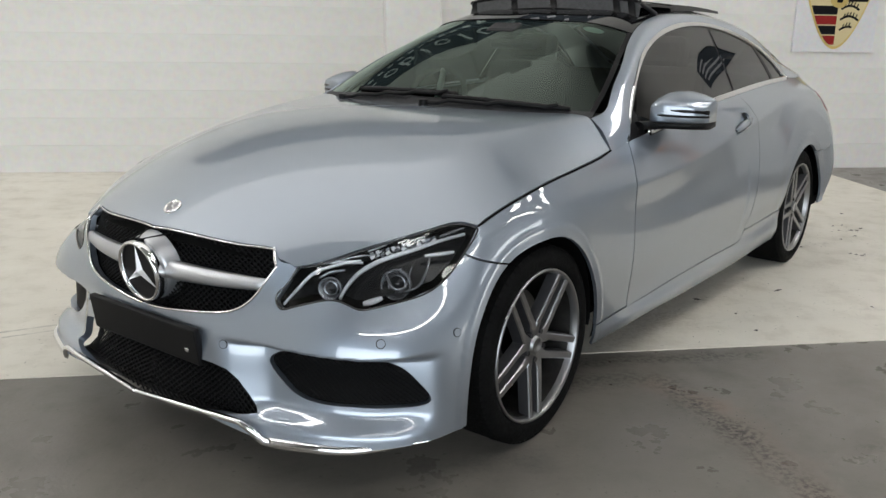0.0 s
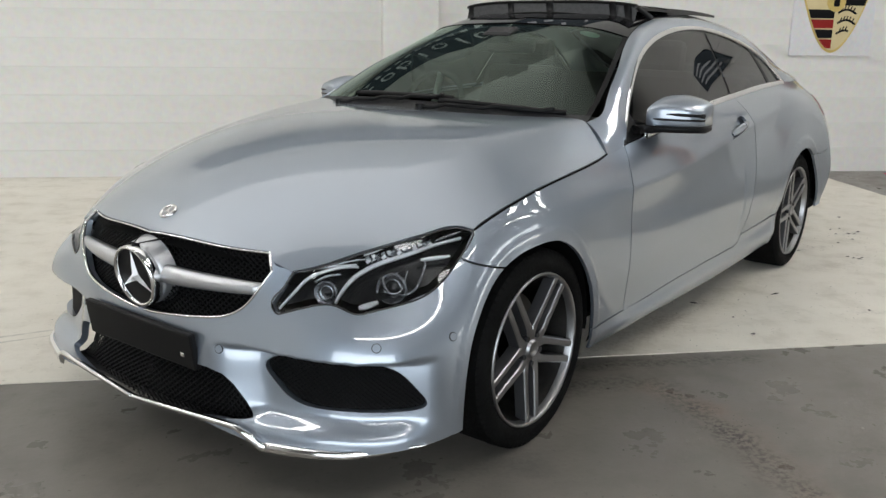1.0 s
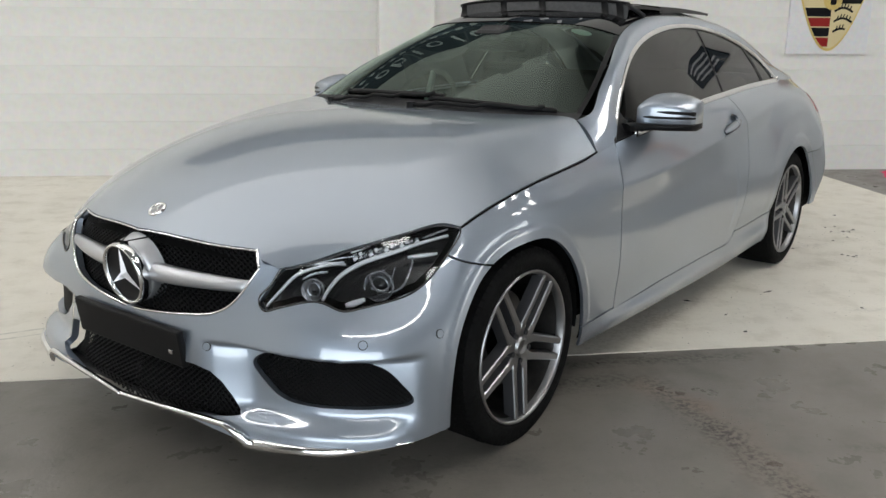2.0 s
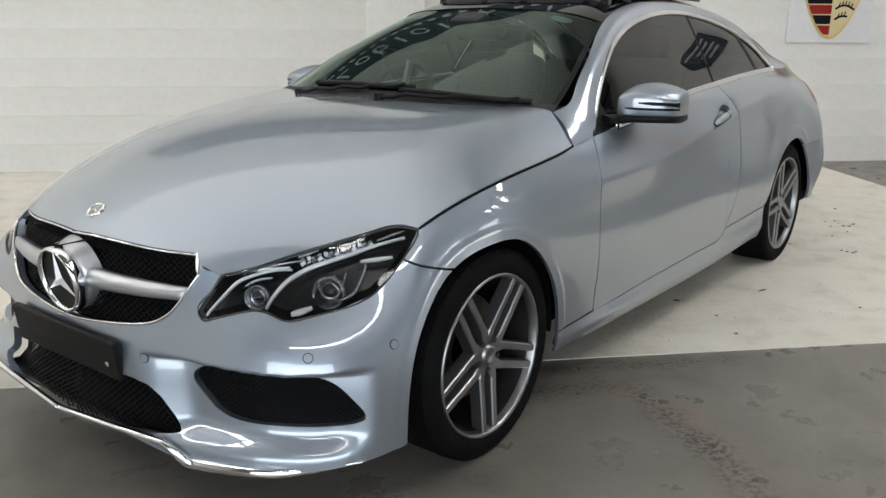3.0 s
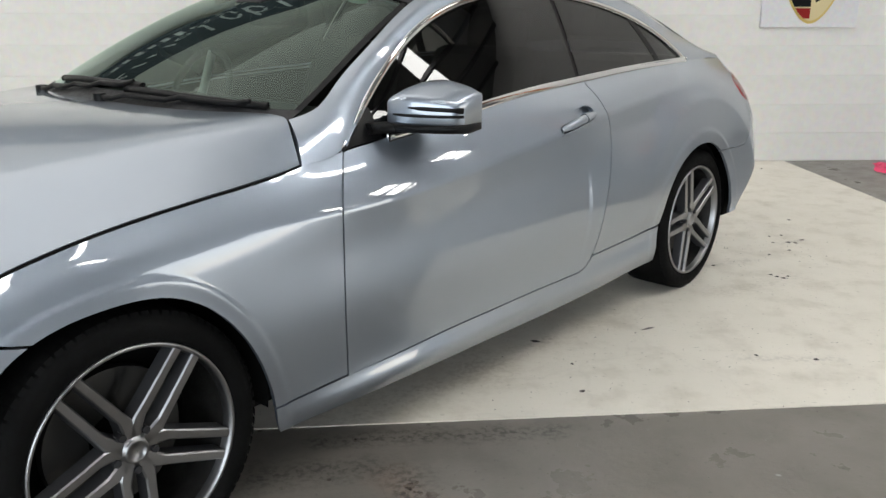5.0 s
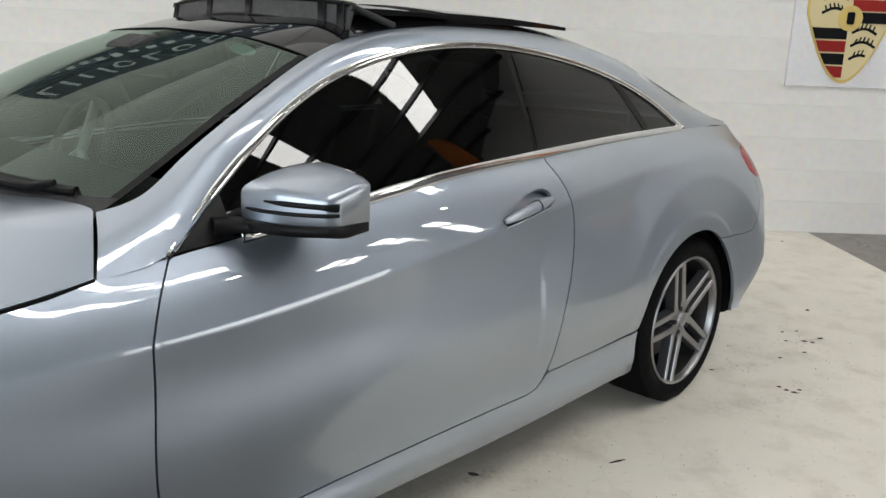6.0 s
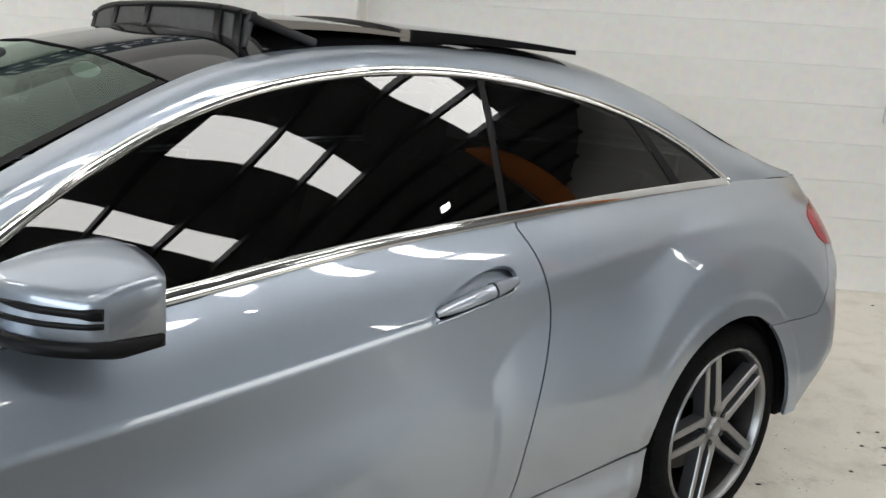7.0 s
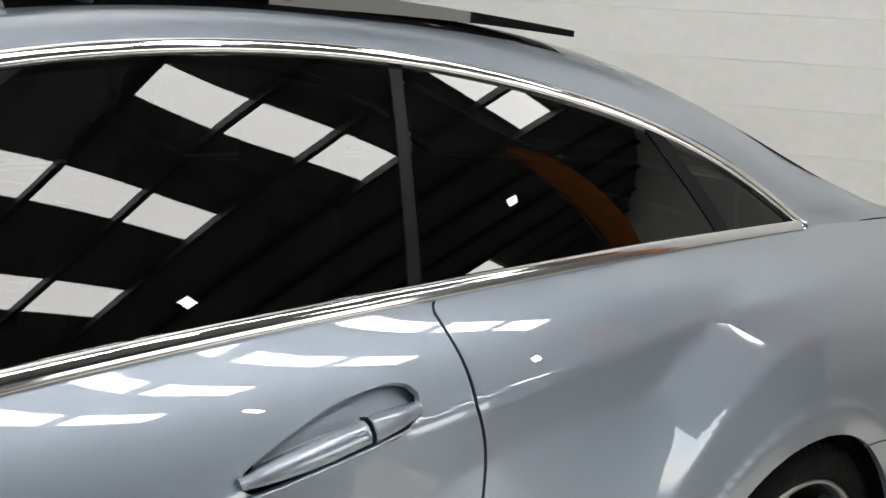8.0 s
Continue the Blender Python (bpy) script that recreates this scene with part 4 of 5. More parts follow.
v, f = lathe([(.090, -.018), (.096, -.021), (.099, -.032), (.102, -.050), (.106, -.070)], "y", 64)
piece("emblem_surround", mesh_of("emblem_surround", [tuple(turn_x @ Vector(p)) for p in v], f, SATIN), grille, "satin silver surround", emblem_at)
badge_x = -.690
badge_z, badge_lean = float(bonnet_z(badge_x, 0)), math.degrees(math.atan2(float(bonnet_z(badge_x + .02, 0) - bonnet_z(badge_x - .02, 0)), .04))
badge_at = pose(badge_x, 0, badge_z, 0, -badge_lean, 0)
v, f = lathe([(.0005, .004), (.020, .004), (.0215, .0065), (.0265, .0065), (.029, .004), (.029, -.004)], "z", 40)
badge = piece("bonnet_badge", mesh_of("bonnet_badge", v, f, CHROME), car, "small round bonnet badge", badge_at)
bm = bmesh.new()
rod(bm, (0, 0, .003), (0, 0, .0046), .0205, 32)
part("badge_disc", bm, RIM, badge)
for i in range(3):
    a = math.pi + i * 2 * math.pi / 3
    bm = bmesh.new()
    rod(bm, (0, 0, .0048), (-.020 * math.cos(a), .020 * math.sin(a), .0048), .003, 6, .001)
    part("badge_arm", bm, CHROME, badge)

# plate plinth, sensors, splitter
tag_at = pose(-.816, 0, .408, 0, -8, 0)
part("plate_plinth", a_box((.022, .525, .112), (0, 0, 0), .006), PLINTH, bumper, "empty black number plate plinth", tag_at)
part("plinth_clip", a_box((.004, .016, .012), (-.013, -.215, -.012), .001), CHROME, bumper, "bare metal clip", tag_at)
for hand in (-1, 1):
    for s, z in ((-.459, .429), (.135, .489), (.432, .486)):
        p, n = on_side(s, z, 0)
        p, n = p * (1, hand, 1), n * (1, hand, 1)
        bm = bmesh.new()
        rod(bm, p - n * .004, p + n * .0012, .0130, 20)
        sensor = part("parking_sensor", bm, BLACK, bumper, "round parking sensor")
        bm = bmesh.new()
        rod(bm, p + n * .0005, p + n * .0030, .0108, 20)
        part("sensor_face", bm, PAINT, sensor)
    runs = [[(-.863, 0, .222), (-.853, .15, .229), (-.842, .30, .236), (-.828, .43, .240)], [(-.828, .43, .240), (-.818, .468, .222), (-.800, .495, .192)],
            [(-.800, .495, .192), (-.735, .68, .200), (-.66, .765, .202), (-.545, .864, .212)]]
    path = np.concatenate([spline(np.linspace(0, 1, len(r)), np.array(r), np.linspace(0, 1, n + 1)[1 if i else 0:]) for i, (r, n) in enumerate(zip(runs, (26, 8, 25)))])
    out = np.array([(-.7, .7 * t, .25) for t in np.linspace(0, 1, 60)])
    v, f = strip(path * (1, hand, 1), out * (1, hand, 1), np.interp(np.linspace(0, 1, 60), [0, .45, .60, .9, 1], [.016, .018, .030, .022, .006]), .018)
    piece("splitter", mesh_of("splitter", v, f, CHROME), bumper, "chrome splitter along the bumper's lower edge")
part("under_tray", a_box((.36, .96, .012), (-.62, 0, .205), .004), BLACK, car, "black tray under the nose")

# glasshouse
sheet("windscreen", screen, [], SCREENGLASS, car, 0, "greenish laminated windscreen", rim=0)
for hand in (-1, 1):
    edge_line = screen[:, -2:]
    v, f = turned(edge_line.reshape(-1, 3) + np.array((0, 0, .0015)), grid_faces(edge_line), hand)
    piece("screen_border", mesh_of("screen_border", v, f, PLINTH), car, "black printed border of the windscreen")
    door_line = [(.5, .5), (.5, 1.6), (2.005, 1.6), (1.996, 1.30), (1.952, 1.10), (1.921, .95), (1.92, .5)]
    back_line = [(1.945, .5), (1.947, .95), (1.977, 1.10), (2.020, 1.30), (2.03, 1.6), (2.43, 1.6), (2.47, 1.25), (2.655, 1.0), (2.66, .5)]
    sheet("door_glass", side_glass, [(door_line, True)], TINT, car, hand, "dark tinted door glass", flat=from_side, rim=0)
    sheet("rear_side_glass", side_glass, [(back_line, True)], TINT, car, hand, "dark tinted rear side glass", flat=from_side, rim=0)
    sheet("quarter_glass", side_glass, [([(2.50, 1.6), (2.51, 1.245), (2.70, 1.0), (2.70, .5), (3.2, .5), (3.2, 1.6)], True)], TINT, car, hand, "small dark quarter glass", flat=from_side, rim=0)
    sheet("window_divider", side_glass, [([(2.43, 1.6), (2.47, 1.25), (2.655, 1.0), (2.66, .5), (2.70, .5), (2.70, 1.0), (2.51, 1.245), (2.50, 1.6)], True)], MESHBLACK, car, hand, "black divider bar", flat=from_side, lift=.002)
    sheet("pillar_strip", side_glass, [([(2.005, 1.6), (1.996, 1.30), (1.952, 1.10), (1.921, .95), (1.92, .5), (1.945, .5), (1.947, .95), (1.977, 1.10), (2.020, 1.30), (2.03, 1.6)], True)], MESHBLACK, car, hand, "dark seal between the side windows", flat=from_side, lift=-.003)
    sheet("mirror_sail", side_glass, [([(.5, .5), (.5, 1.6), (.86, 1.6), (.845, .90), (.84, .5)], True)], PLINTH, car, hand, "black triangle behind the mirror", flat=from_side, lift=.004)
    # bright trim over and under the windows
    top = on_line(arch, np.linspace(.69, 2.938, 120))
    v, f = strip((top + np.array((0, .001, -.010))) * (1, hand, 1), np.array((0, .85, .45)) * (1, hand, 1), .024, .012)
    piece("window_trim", mesh_of("window_trim", v, f, CHROME), car, "bright trim over the windows")
    v, f = strip((top + np.array((0, -.004, -.026))) * (1, hand, 1), np.array((0, .85, .45)) * (1, hand, 1), .012, .012)
    piece("window_seal", mesh_of("window_seal", v, f, BLACK), car, "black window seal")
    low = on_line(BELT, np.linspace(.86, 2.940, 90))
    for name, material, dz, dw, wide in (("belt_trim", CHROME, .004, .002, .029), ("belt_seal", BLACK, -.012, .000, .006)):
        v, f = strip((low + np.array((0, dw, dz))) * (1, hand, 1), np.array((0, .9, .35)) * (1, hand, 1), wide, .013)
        piece(name, mesh_of(name, v, f, material), car, "bright belt trim under the windows" if name == "belt_trim" else "black window seal")


def plan(v):
    return v[:, :2]


sheet("roof_glass", roof, [([(0, -1), (0, 2), (2.52, 2), (2.52, -1)], True)], ROOFGLASS, car, 0, "black glass roof", flat=plan)
sheet("rear_window", roof, [([(2.60, -1), (2.60, 2), (3.34, 2), (3.34, -1)], True)], TINT, car, 0, "dark rear window", flat=plan)
sheet("roof_rear_edge", roof, [([(2.522, -1), (2.522, 2), (2.598, 2), (2.598, -1)], True)], PAINT, car, 0, flat=plan)
sheet("boot_lid", roof, [([(3.343, -1), (3.343, 2), (4, 2), (4, -1)], True)], PAINT, car, 0, flat=plan)
# line across between windscreen and roof glass
v, f = strip([(p[0], p[1] * h, p[2] + .0005) for h, row in ((-1, roof[0][::-1]), (1, roof[0][1:])) for p in row], (-.3, 0, 1), .008, .006)
piece("screen_seal", mesh_of("screen_seal", v, f, DEEP), car, "black seal across the top of the windscreen")


def bowed_plate(x0, x1, half, z0, z1, crown, thick, bow=0.0, n=24):
    """A crowned plate across the roof, its front and back at their own heights."""
    v, f = [], []
    for layer in (0, 1):
        for i in range(9):
            for j in range(n + 1):
                w = half * (2 * j / n - 1)
                k = (w / half) ** 2
                t = i / 8
                rise = math.sin(t * math.pi) * .006
                v.append((x0 + (x1 - x0) * t + bow * k * (1 - t), w, z0 + (z1 - z0) * t + crown * (1 - k) + rise - layer * thick * (1 - .6 * t)))
    m = n + 1
    for layer in (0, 1):
        o = layer * 9 * m
        for i in range(8):
            for j in range(n):
                q = (o + i * m + j, o + (i + 1) * m + j, o + (i + 1) * m + j + 1, o + i * m + j + 1)
                f.append(q if layer else q[::-1])
    o = 9 * m
    rim = [j for j in range(m)] + [i * m + n for i in range(1, 9)] + [8 * m + j for j in range(n - 1, -1, -1)] + [i * m for i in range(7, 0, -1)]
    for a, b in zip(rim, rim[1:] + rim[:1]):
        f.append((a, b, b + o, a + o))
    return v, f


v, f = bowed_plate(1.86, 2.49, .425, 1.391, 1.370, .026, .03)
piece("sunroof_panel", mesh_of("sunroof_panel", v, f, ROOFGLASS, False), car, "raised black glass sunroof panel")
v, f = bowed_plate(1.50, 1.90, .43, 1.388, 1.378, .022, .02)
piece("sunroof_slide", mesh_of("sunroof_slide", v, f, ROOFGLASS, False), car, "black sunroof front section")
# wind deflector standing up at the front of the opening: net between two bars, held by struts
NET = mottled("deflector_net", (.035, .036, .038), (.055, .056, .058), 60, (.5, .7), .0006)


def deflector_at(k, up):
    """Place on the deflector at k from -1 to 1 across and up from 0 to 1."""
    q = k * k
    low, high = 1.360 - .040 * q, 1.413 - .02 * q * q
    return (1.392 + .045 * q + .024 * up, .455 * k, low + (high - low) * up)


ks = np.linspace(-1, 1, 41)
v = [deflector_at(k, up) for k in ks for up in (0, .5, 1)] + [tuple(np.array(deflector_at(k, up)) + (.004, 0, 0)) for k in ks for up in (0, .5, 1)]
f = [(i * 3 + q, i * 3 + 3 + q, i * 3 + 4 + q, i * 3 + 1 + q) for i in range(40) for q in range(2)]
f += [tuple(c + 123 for c in face[::-1]) for face in f]
deflector = piece("wind_deflector", mesh_of("wind_deflector", v, f, NET), car, "raised black net wind deflector")
for up, wide in ((1.0, .016), (.04, .010)):
    v, f = strip([deflector_at(k, up) for k in ks], (-.5, 0, 1), wide, .012)
    piece("deflector_bar", mesh_of("deflector_bar", v, f, PLINTH), deflector, "black bar")
for k in (-.80, -.12, .36, .92, -.95):
    v, f = strip([np.array(deflector_at(k, 0)) - (.003, 0, 0), np.array(deflector_at(k + .05, 1)) - (.003, 0, 0)], (-1, 0, .3), .034, .006)
    piece("deflector_strut", mesh_of("deflector_strut", v, f, PLINTH), deflector)
for hand in (-1, 1):
    v, f = strip([(1.45, .452 * hand, 1.390), (1.52, .458 * hand, 1.368), (1.60, .462 * hand, 1.345)], (0, 0, 1), .02, .018)
    piece("deflector_arm", mesh_of("deflector_arm", v, f, BLACK), car)

v, f = [], []
for i in range(28):
    a = 2 * math.pi * i / 28
    v.append((1.142 + .022 * math.sin(a), -.395 + .048 * math.cos(a), 1.270 + .0085 * math.sin(a) + .010 * math.cos(a)))
piece("screen_sticker", mesh_of("screen_sticker", v, [tuple(range(28))], WHITE, False), car, "pale green oval sticker inside the windscreen")
# wipers and cowl
sheet("cowl", screen[:5], [], BLACK, car, 0, "black scuttle panel below the windscreen", rim=.0, lift=.004)


def on_screen(w, up, lift):
    """A place on the windscreen at half width w, up metres above its lower edge."""
    row = screen[min(int(up / .02), len(screen) - 1)]
    return np.array([np.interp(abs(w), row[:, 1], row[:, 0]), w, np.interp(abs(w), row[:, 1], row[:, 2]) + lift])


for hub, tip, up in ((.42, -.12, .10), (-.06, -.56, .08)):
    ws = np.linspace(hub, tip, 16)
    arm = [on_screen(w, .03 + (up - .03) * k, .020) for w, k in zip(ws, np.linspace(0, 1, 16))]
    v, f = strip(arm, (-.5, 0, 1), .018, .014)
    wiper = piece("wiper", mesh_of("wiper", v, f, PLINTH), car, "black wiper arm")
    blade = [on_screen(w, up, .010) for w in np.linspace(hub - .05, tip - .04, 16)]
    v, f = strip(blade, (-.5, 0, 1), .024, .016)
    piece("wiper_blade", mesh_of("wiper_blade", v, f, PLINTH), wiper, "black rubber blade")
    bm = bmesh.new()
    rod(bm, on_screen(hub, .03, -.004), on_screen(hub, .03, .030), .018, 16)
    part("wiper_hub", bm, PLINTH, wiper)


# mirrors
def ramp_list(n):
    return np.array([ramp(i / n, .6, .85) for i in range(n)])


def mirror(hand):
    ws = np.array((.795, .803, .83, .875, .92, .952, .974, .985, .989))
    front = np.array((.872, .856, .850, .858, .878, .902, .926, .944, .965))
    back = np.array((.985, 1.0, 1.02, 1.035, 1.044, 1.048, 1.048, 1.045, 1.04))
    high = np.array((1.022, 1.035, 1.050, 1.054, 1.047, 1.038, 1.029, 1.022, 1.012))
    low = np.full(9, .942)
    kk = np.linspace(0, 1, 9)
    t = np.linspace(0, 1, 40)
    w, fr, bk, hi, lo = (spline(kk, a, t) for a in (ws[:, None], front[:, None], back[:, None], high[:, None], low[:, None]))
    sect = [(1, 0), (.6, 0), (.2, 0), (.03, .01), (0, .06), (0, .3), (0, .56), (.015, .64), (.05, .70), (.12, .75), (.35, .87), (.62, .96), (.88, 1.0), (1, .95)]
    v, f, k = [], [], len(sect)
    for i in range(40):
        v += [(fr[i, 0] + (bk[i, 0] - fr[i, 0]) * a, w[i, 0] * hand, lo[i, 0] + (hi[i, 0] - lo[i, 0]) * b) for a, b in sect]
    for i in range(39):
        f += [(i * k + q, i * k + (q + 1) % k, (i + 1) * k + (q + 1) % k, (i + 1) * k + q) for q in range(k)]
    f += [tuple(range(k)), tuple(range(39 * k, 40 * k))]
    shell = piece("door_mirror", weld(mesh_of("door_mirror", v, f, PAINT)), car, "painted door mirror on a black foot")
    base, bf = [], []
    for i in range(40):
        base += [(fr[i, 0] - .001 + (bk[i, 0] - fr[i, 0]) * a, w[i, 0] * hand, z) for a, z in ((-.01, .944), (1.0, .944), (1.0, .924), (.25, .917), (.02, .922))]
    for i in range(39):
        bf += [(i * 5 + q, i * 5 + (q + 1) % 5, i * 5 + 5 + (q + 1) % 5, i * 5 + 5 + q) for q in range(5)]
    bf += [tuple(range(5)), tuple(range(39 * 5, 40 * 5))]
    piece("mirror_base", weld(mesh_of("mirror_base", base, bf, PLINTH)), shell, "gloss black mirror base")
    v, f = strip([(.80, .785 * hand, .930), (.84, .80 * hand, .930), (.89, .83 * hand, .931)], (-.3, 0, 1), .055, .03)
    piece("mirror_foot", mesh_of("mirror_foot", v, f, PLINTH), shell, "black mirror foot")
    for a, b, z0, z1, h in ((15, 39, .990, .980, .012), (10, 39, .970, .965, .009)):
        line = [(fr[i, 0] - .001, w[i, 0] * hand, np.interp(i, (a, b), (z0, z1))) for i in range(a, b)]
        v, f = strip(line, [(-.8, (.2 + .6 * max(0, (i - 20) / 20)) * hand, .0) for i in range(a, b)], np.minimum(h, .004 + .002 * np.arange(b - a)) + (.006 * ramp_list(b - a) if h > .01 else 0), .005)
        piece("indicator", mesh_of("indicator", v, f, MESHBLACK), shell, "slim dark indicator lens")


for hand in (-1, 1):
    mirror(hand)
    # door handle: dish, pull bar and fixed end with the lock slot between them
    dish = sheet("handle_dish", side, [(HANDLE_HOLE, True)], PAINT, car, hand, "recessed dish behind the door handle", rim=0, lift=-.022)
    for name, t0, t1 in (("door_handle", 0.0, .66), ("handle_end", .685, 1.0)):
        t = np.linspace(t0, t1, 20)
        spots = [on_side(2.508 + .216 * a, .842 + .034 * a, .004 - .012 * math.sin(math.pi * a) ** .7) for a in t]
        wide = .010 + .024 * np.sin(math.pi * np.clip(t, .03, .97)) ** .55 + .006 * ramp(t0 + .1, .5, .7)
        v, f = strip([p * (1, hand, 1) for p, _ in spots], [n * (1, hand, 1) for _, n in spots], wide, .028)
        piece(name, mesh_of(name, v, f, PAINT), car, "painted pull handle with a bright edge" if t0 == 0 else "")
    t = np.linspace(0, 1, 24)
    spots = [on_side(2.512 + .208 * a, .826 + .032 * a, .002 - .012 * math.sin(math.pi * a) ** .7) for a in t]
    v, f = strip([p * (1, hand, 1) for p, _ in spots], [n * (1, hand, 1) for _, n in spots], .005, .012)
    piece("handle_trim", mesh_of("handle_trim", v, f, PAINT), car)
    # black rod set in as the shadow of the slot in the handle
    p, n = on_side(2.508 + .216 * .672, .846 + .034 * .672, -.002)
    bm = bmesh.new()
    rod(bm, (p - n * .028) * (1, hand, 1), p * (1, hand, 1), .010, 12)
    part("lock_slot", bm, DEEP, car, "dark lock slot in the handle")


# wheels
def wheel(x, w, hand, phase):
    at = pose(x, w * hand, .318)
    tyre_v, tyre_f = lathe([(.240, -.20), (.262, -.222), (.300, -.226), (.316, -.205), (.3185, -.15), (.3185, -.06), (.316, -.012), (.305, .004), (.285, .013), (.262, .012), (.247, .004), (.240, -.01)], "y", 96)
    flip = lambda vs: [(a, b * hand, c) for a, b, c in vs]
    tyre = piece("wheel", mesh_of("wheel", flip(tyre_v), tyre_f, RUBBER), car, "black low-profile tyre on a five double-spoke alloy rim", at)
    gv, gf = [], []
    for i in range(80):     # shoulder blocks of the tread
        a = 2 * math.pi * i / 80
        c, s = math.cos(a), math.sin(a)
        e = math.pi / 80 * .72
        o = len(gv)
        for y0, r in ((-.045, .3205), (-.004, .3165), (.003, .307)):
            for d in (-e, e):
                gv.append((r * math.cos(a + d), y0 * hand, r * math.sin(a + d)))
        gf += [(o, o + 1, o + 3, o + 2), (o + 2, o + 3, o + 5, o + 4)]
    piece("tread", mesh_of("tread", gv, gf, RUBBER, False), tyre)
    v, f = lathe([(.232, -.016), (.236, .002), (.240, .010), (.246, .010), (.248, .002), (.246, -.01)], "y", 96)
    rim = piece("rim", mesh_of("rim", flip(v), f, RIM), tyre, "machined grey alloy rim")
    v, f = lathe([(.233, -.014), (.226, -.04), (.216, -.12), (.214, -.20)], "y", 64)
    piece("rim_barrel", mesh_of("rim_barrel", flip(v), f, BARREL), rim, "dull grey inner barrel")
    v, f = lathe([(.06, -.10), (.165, -.10), (.166, -.125), (.06, -.125)], "y", 48)
    piece("brake_disc", mesh_of("brake_disc", flip(v), f, BRAKE, False), tyre, "steel brake disc")
    # black disc paints the hollow behind the spokes dark
    v, f = lathe([(.001, -.16), (.235, -.16)], "y", 32)
    piece("hub_back", mesh_of("hub_back", flip(v), f, DEEP, False), tyre)
    v, f = [], []
    for k in range(5):
        arm = math.radians(phase + 36 + 72 * k)
        for sgn in (-1, 1):
            pts = []
            for t in np.linspace(0, 1, 9):
                r = .030 + .180 * t
                off = np.interp(t, (0, .22, .34, 1), (.004, .013, .030, .1195))
                wide = np.interp(t, (0, .2, .4, 1), (.017, .0165, .0150, .0140))
                y = np.interp(t, (0, .15, .5, 1), (-.012, -.010, -.004, .004))
                pts.append((r, sgn * off, wide, y))
            o = len(v)
            for r, off, wide, y in pts:
                for dy, dep, grow in ((-1, -.040, 1.2), (-1, -.004, 1.0), (-.72, 0, 1.0), (.72, 0, 1.0), (1, -.004, 1.0), (1, -.040, 1.2)):
                    a, b = r, off + dy * wide * grow
                    v.append((a * math.cos(arm) - b * math.sin(arm), (y + dep) * hand, a * math.sin(arm) + b * math.cos(arm)))
            for i in range(8):
                f += [(o + i * 6 + q, o + i * 6 + q + 1, o + i * 6 + 7 + q, o + i * 6 + 6 + q) for q in range(5)]
    me = mesh_of("spokes", v, f, RIM, False)
    me.materials.append(RIM_DARK)
    for p in me.polygons:
        if p.index % 5 in (0, 4):
            p.material_index = 1
    weld(me)
    piece("spokes", me, rim)
    v, f = lathe([(.001, -.003), (.020, -.003), (.0205, -.0015), (.026, -.0015), (.029, -.004), (.031, -.012), (.052, -.016), (.056, -.03)], "y", 40)
    piece("hub_cap", mesh_of("hub_cap", flip(v), f, RIM), rim, "silver hub cap")
    for k in range(5):
        a = math.radians(phase + 72 * k)
        bm = bmesh.new()
        rod(bm, (.048 * math.cos(a), -.030 * hand, .048 * math.sin(a)), (.048 * math.cos(a), -.006 * hand, .048 * math.sin(a)), .0095, 6)
        part("wheel_bolt", bm, BLACK, rim)


for hand in (-1, 1):
    wheel(0, .864, hand, -18)
    wheel(2.76, .868, hand, 36)
    for x, r in ((-.02, .385), (2.725, .368)):
        v, f = [], []
        for i in range(33):
            a = math.pi * i / 32
            for w in (.50, .852):
                v.append((x - r * math.cos(a), w * hand, .312 + r * math.sin(a)))
        for i in range(32):
            f.append((i * 2, i * 2 + 1, i * 2 + 3, i * 2 + 2))
        o = len(v)
        v += [(x - r, .5 * hand, .27), (x - r, .848 * hand, .27), (x + r, .5 * hand, .28), (x + r, .848 * hand, .28)]
        f += [(0, 1, o + 1, o), (64, 65, o + 3, o + 2)]
        f.append(tuple([o] + [i * 2 for i in range(33)] + [o + 2]))
        piece("arch_liner", mesh_of("arch_liner", v, f, DEEP, False), car, "black wheel arch liner")
part("floor_pan", a_box((3.9, 1.36, .03), (1.40, 0, .21), .005), DEEP, car, "dark underbody")
# black boxes added to block the light seen past the rear bumper
for hand in (-1, 1):
    part("bumper_filler", a_box((.30, .50, .24), (3.29, .56 * hand, .41), .02), DEEP, car, "black filler box added behind the rear bumper to block light")
    part("bumper_filler_end", a_box((.11, .36, .28), (3.165, .685 * hand, .41), .01), DEEP, car, "black filler box added at the rear bumper's inner end")


# ---- cabin ----
part("dashboard", a_box((.38, 1.36, .16), (.80, 0, .87), .05), LEATHER, car, "black dashboard")
part("cabin_floor", a_box((2.5, 1.45, .04), (1.7, 0, .34), .01), DEEP, car)
for w in (-.37, .37):
    seat = part("front_seat", a_box((.50, .50, .16), (1.45, w, .52), .05), LEATHER, car, "black leather front seat")
    part("backrest", a_box((.14, .48, .58), (0, 0, 0), .05), LEATHER, seat, "", pose(1.80, w, .82, 0, 18, 0))
    part("headrest", a_box((.09, .27, .17), (0, 0, 0), .04), LEATHER, seat, "", pose(1.93, w, 1.16, 0, 12, 0))
bench = part("rear_bench", a_box((.5, 1.2, .18), (2.3, 0, .52), .05), LEATHER, car, "black rear bench")
part("bench_back", a_box((.14, 1.2, .50), (0, 0, 0), .05), LEATHER, bench, "", pose(2.62, 0, .80, 0, 22, 0))
v, f = lathe([(.168 + .014 * math.cos(a), .014 * math.sin(a)) for a in np.linspace(0, 2 * math.pi, 13)], "z", 48)
wheel_at = pose(1.05, .37, .93, 0, -66, 0)
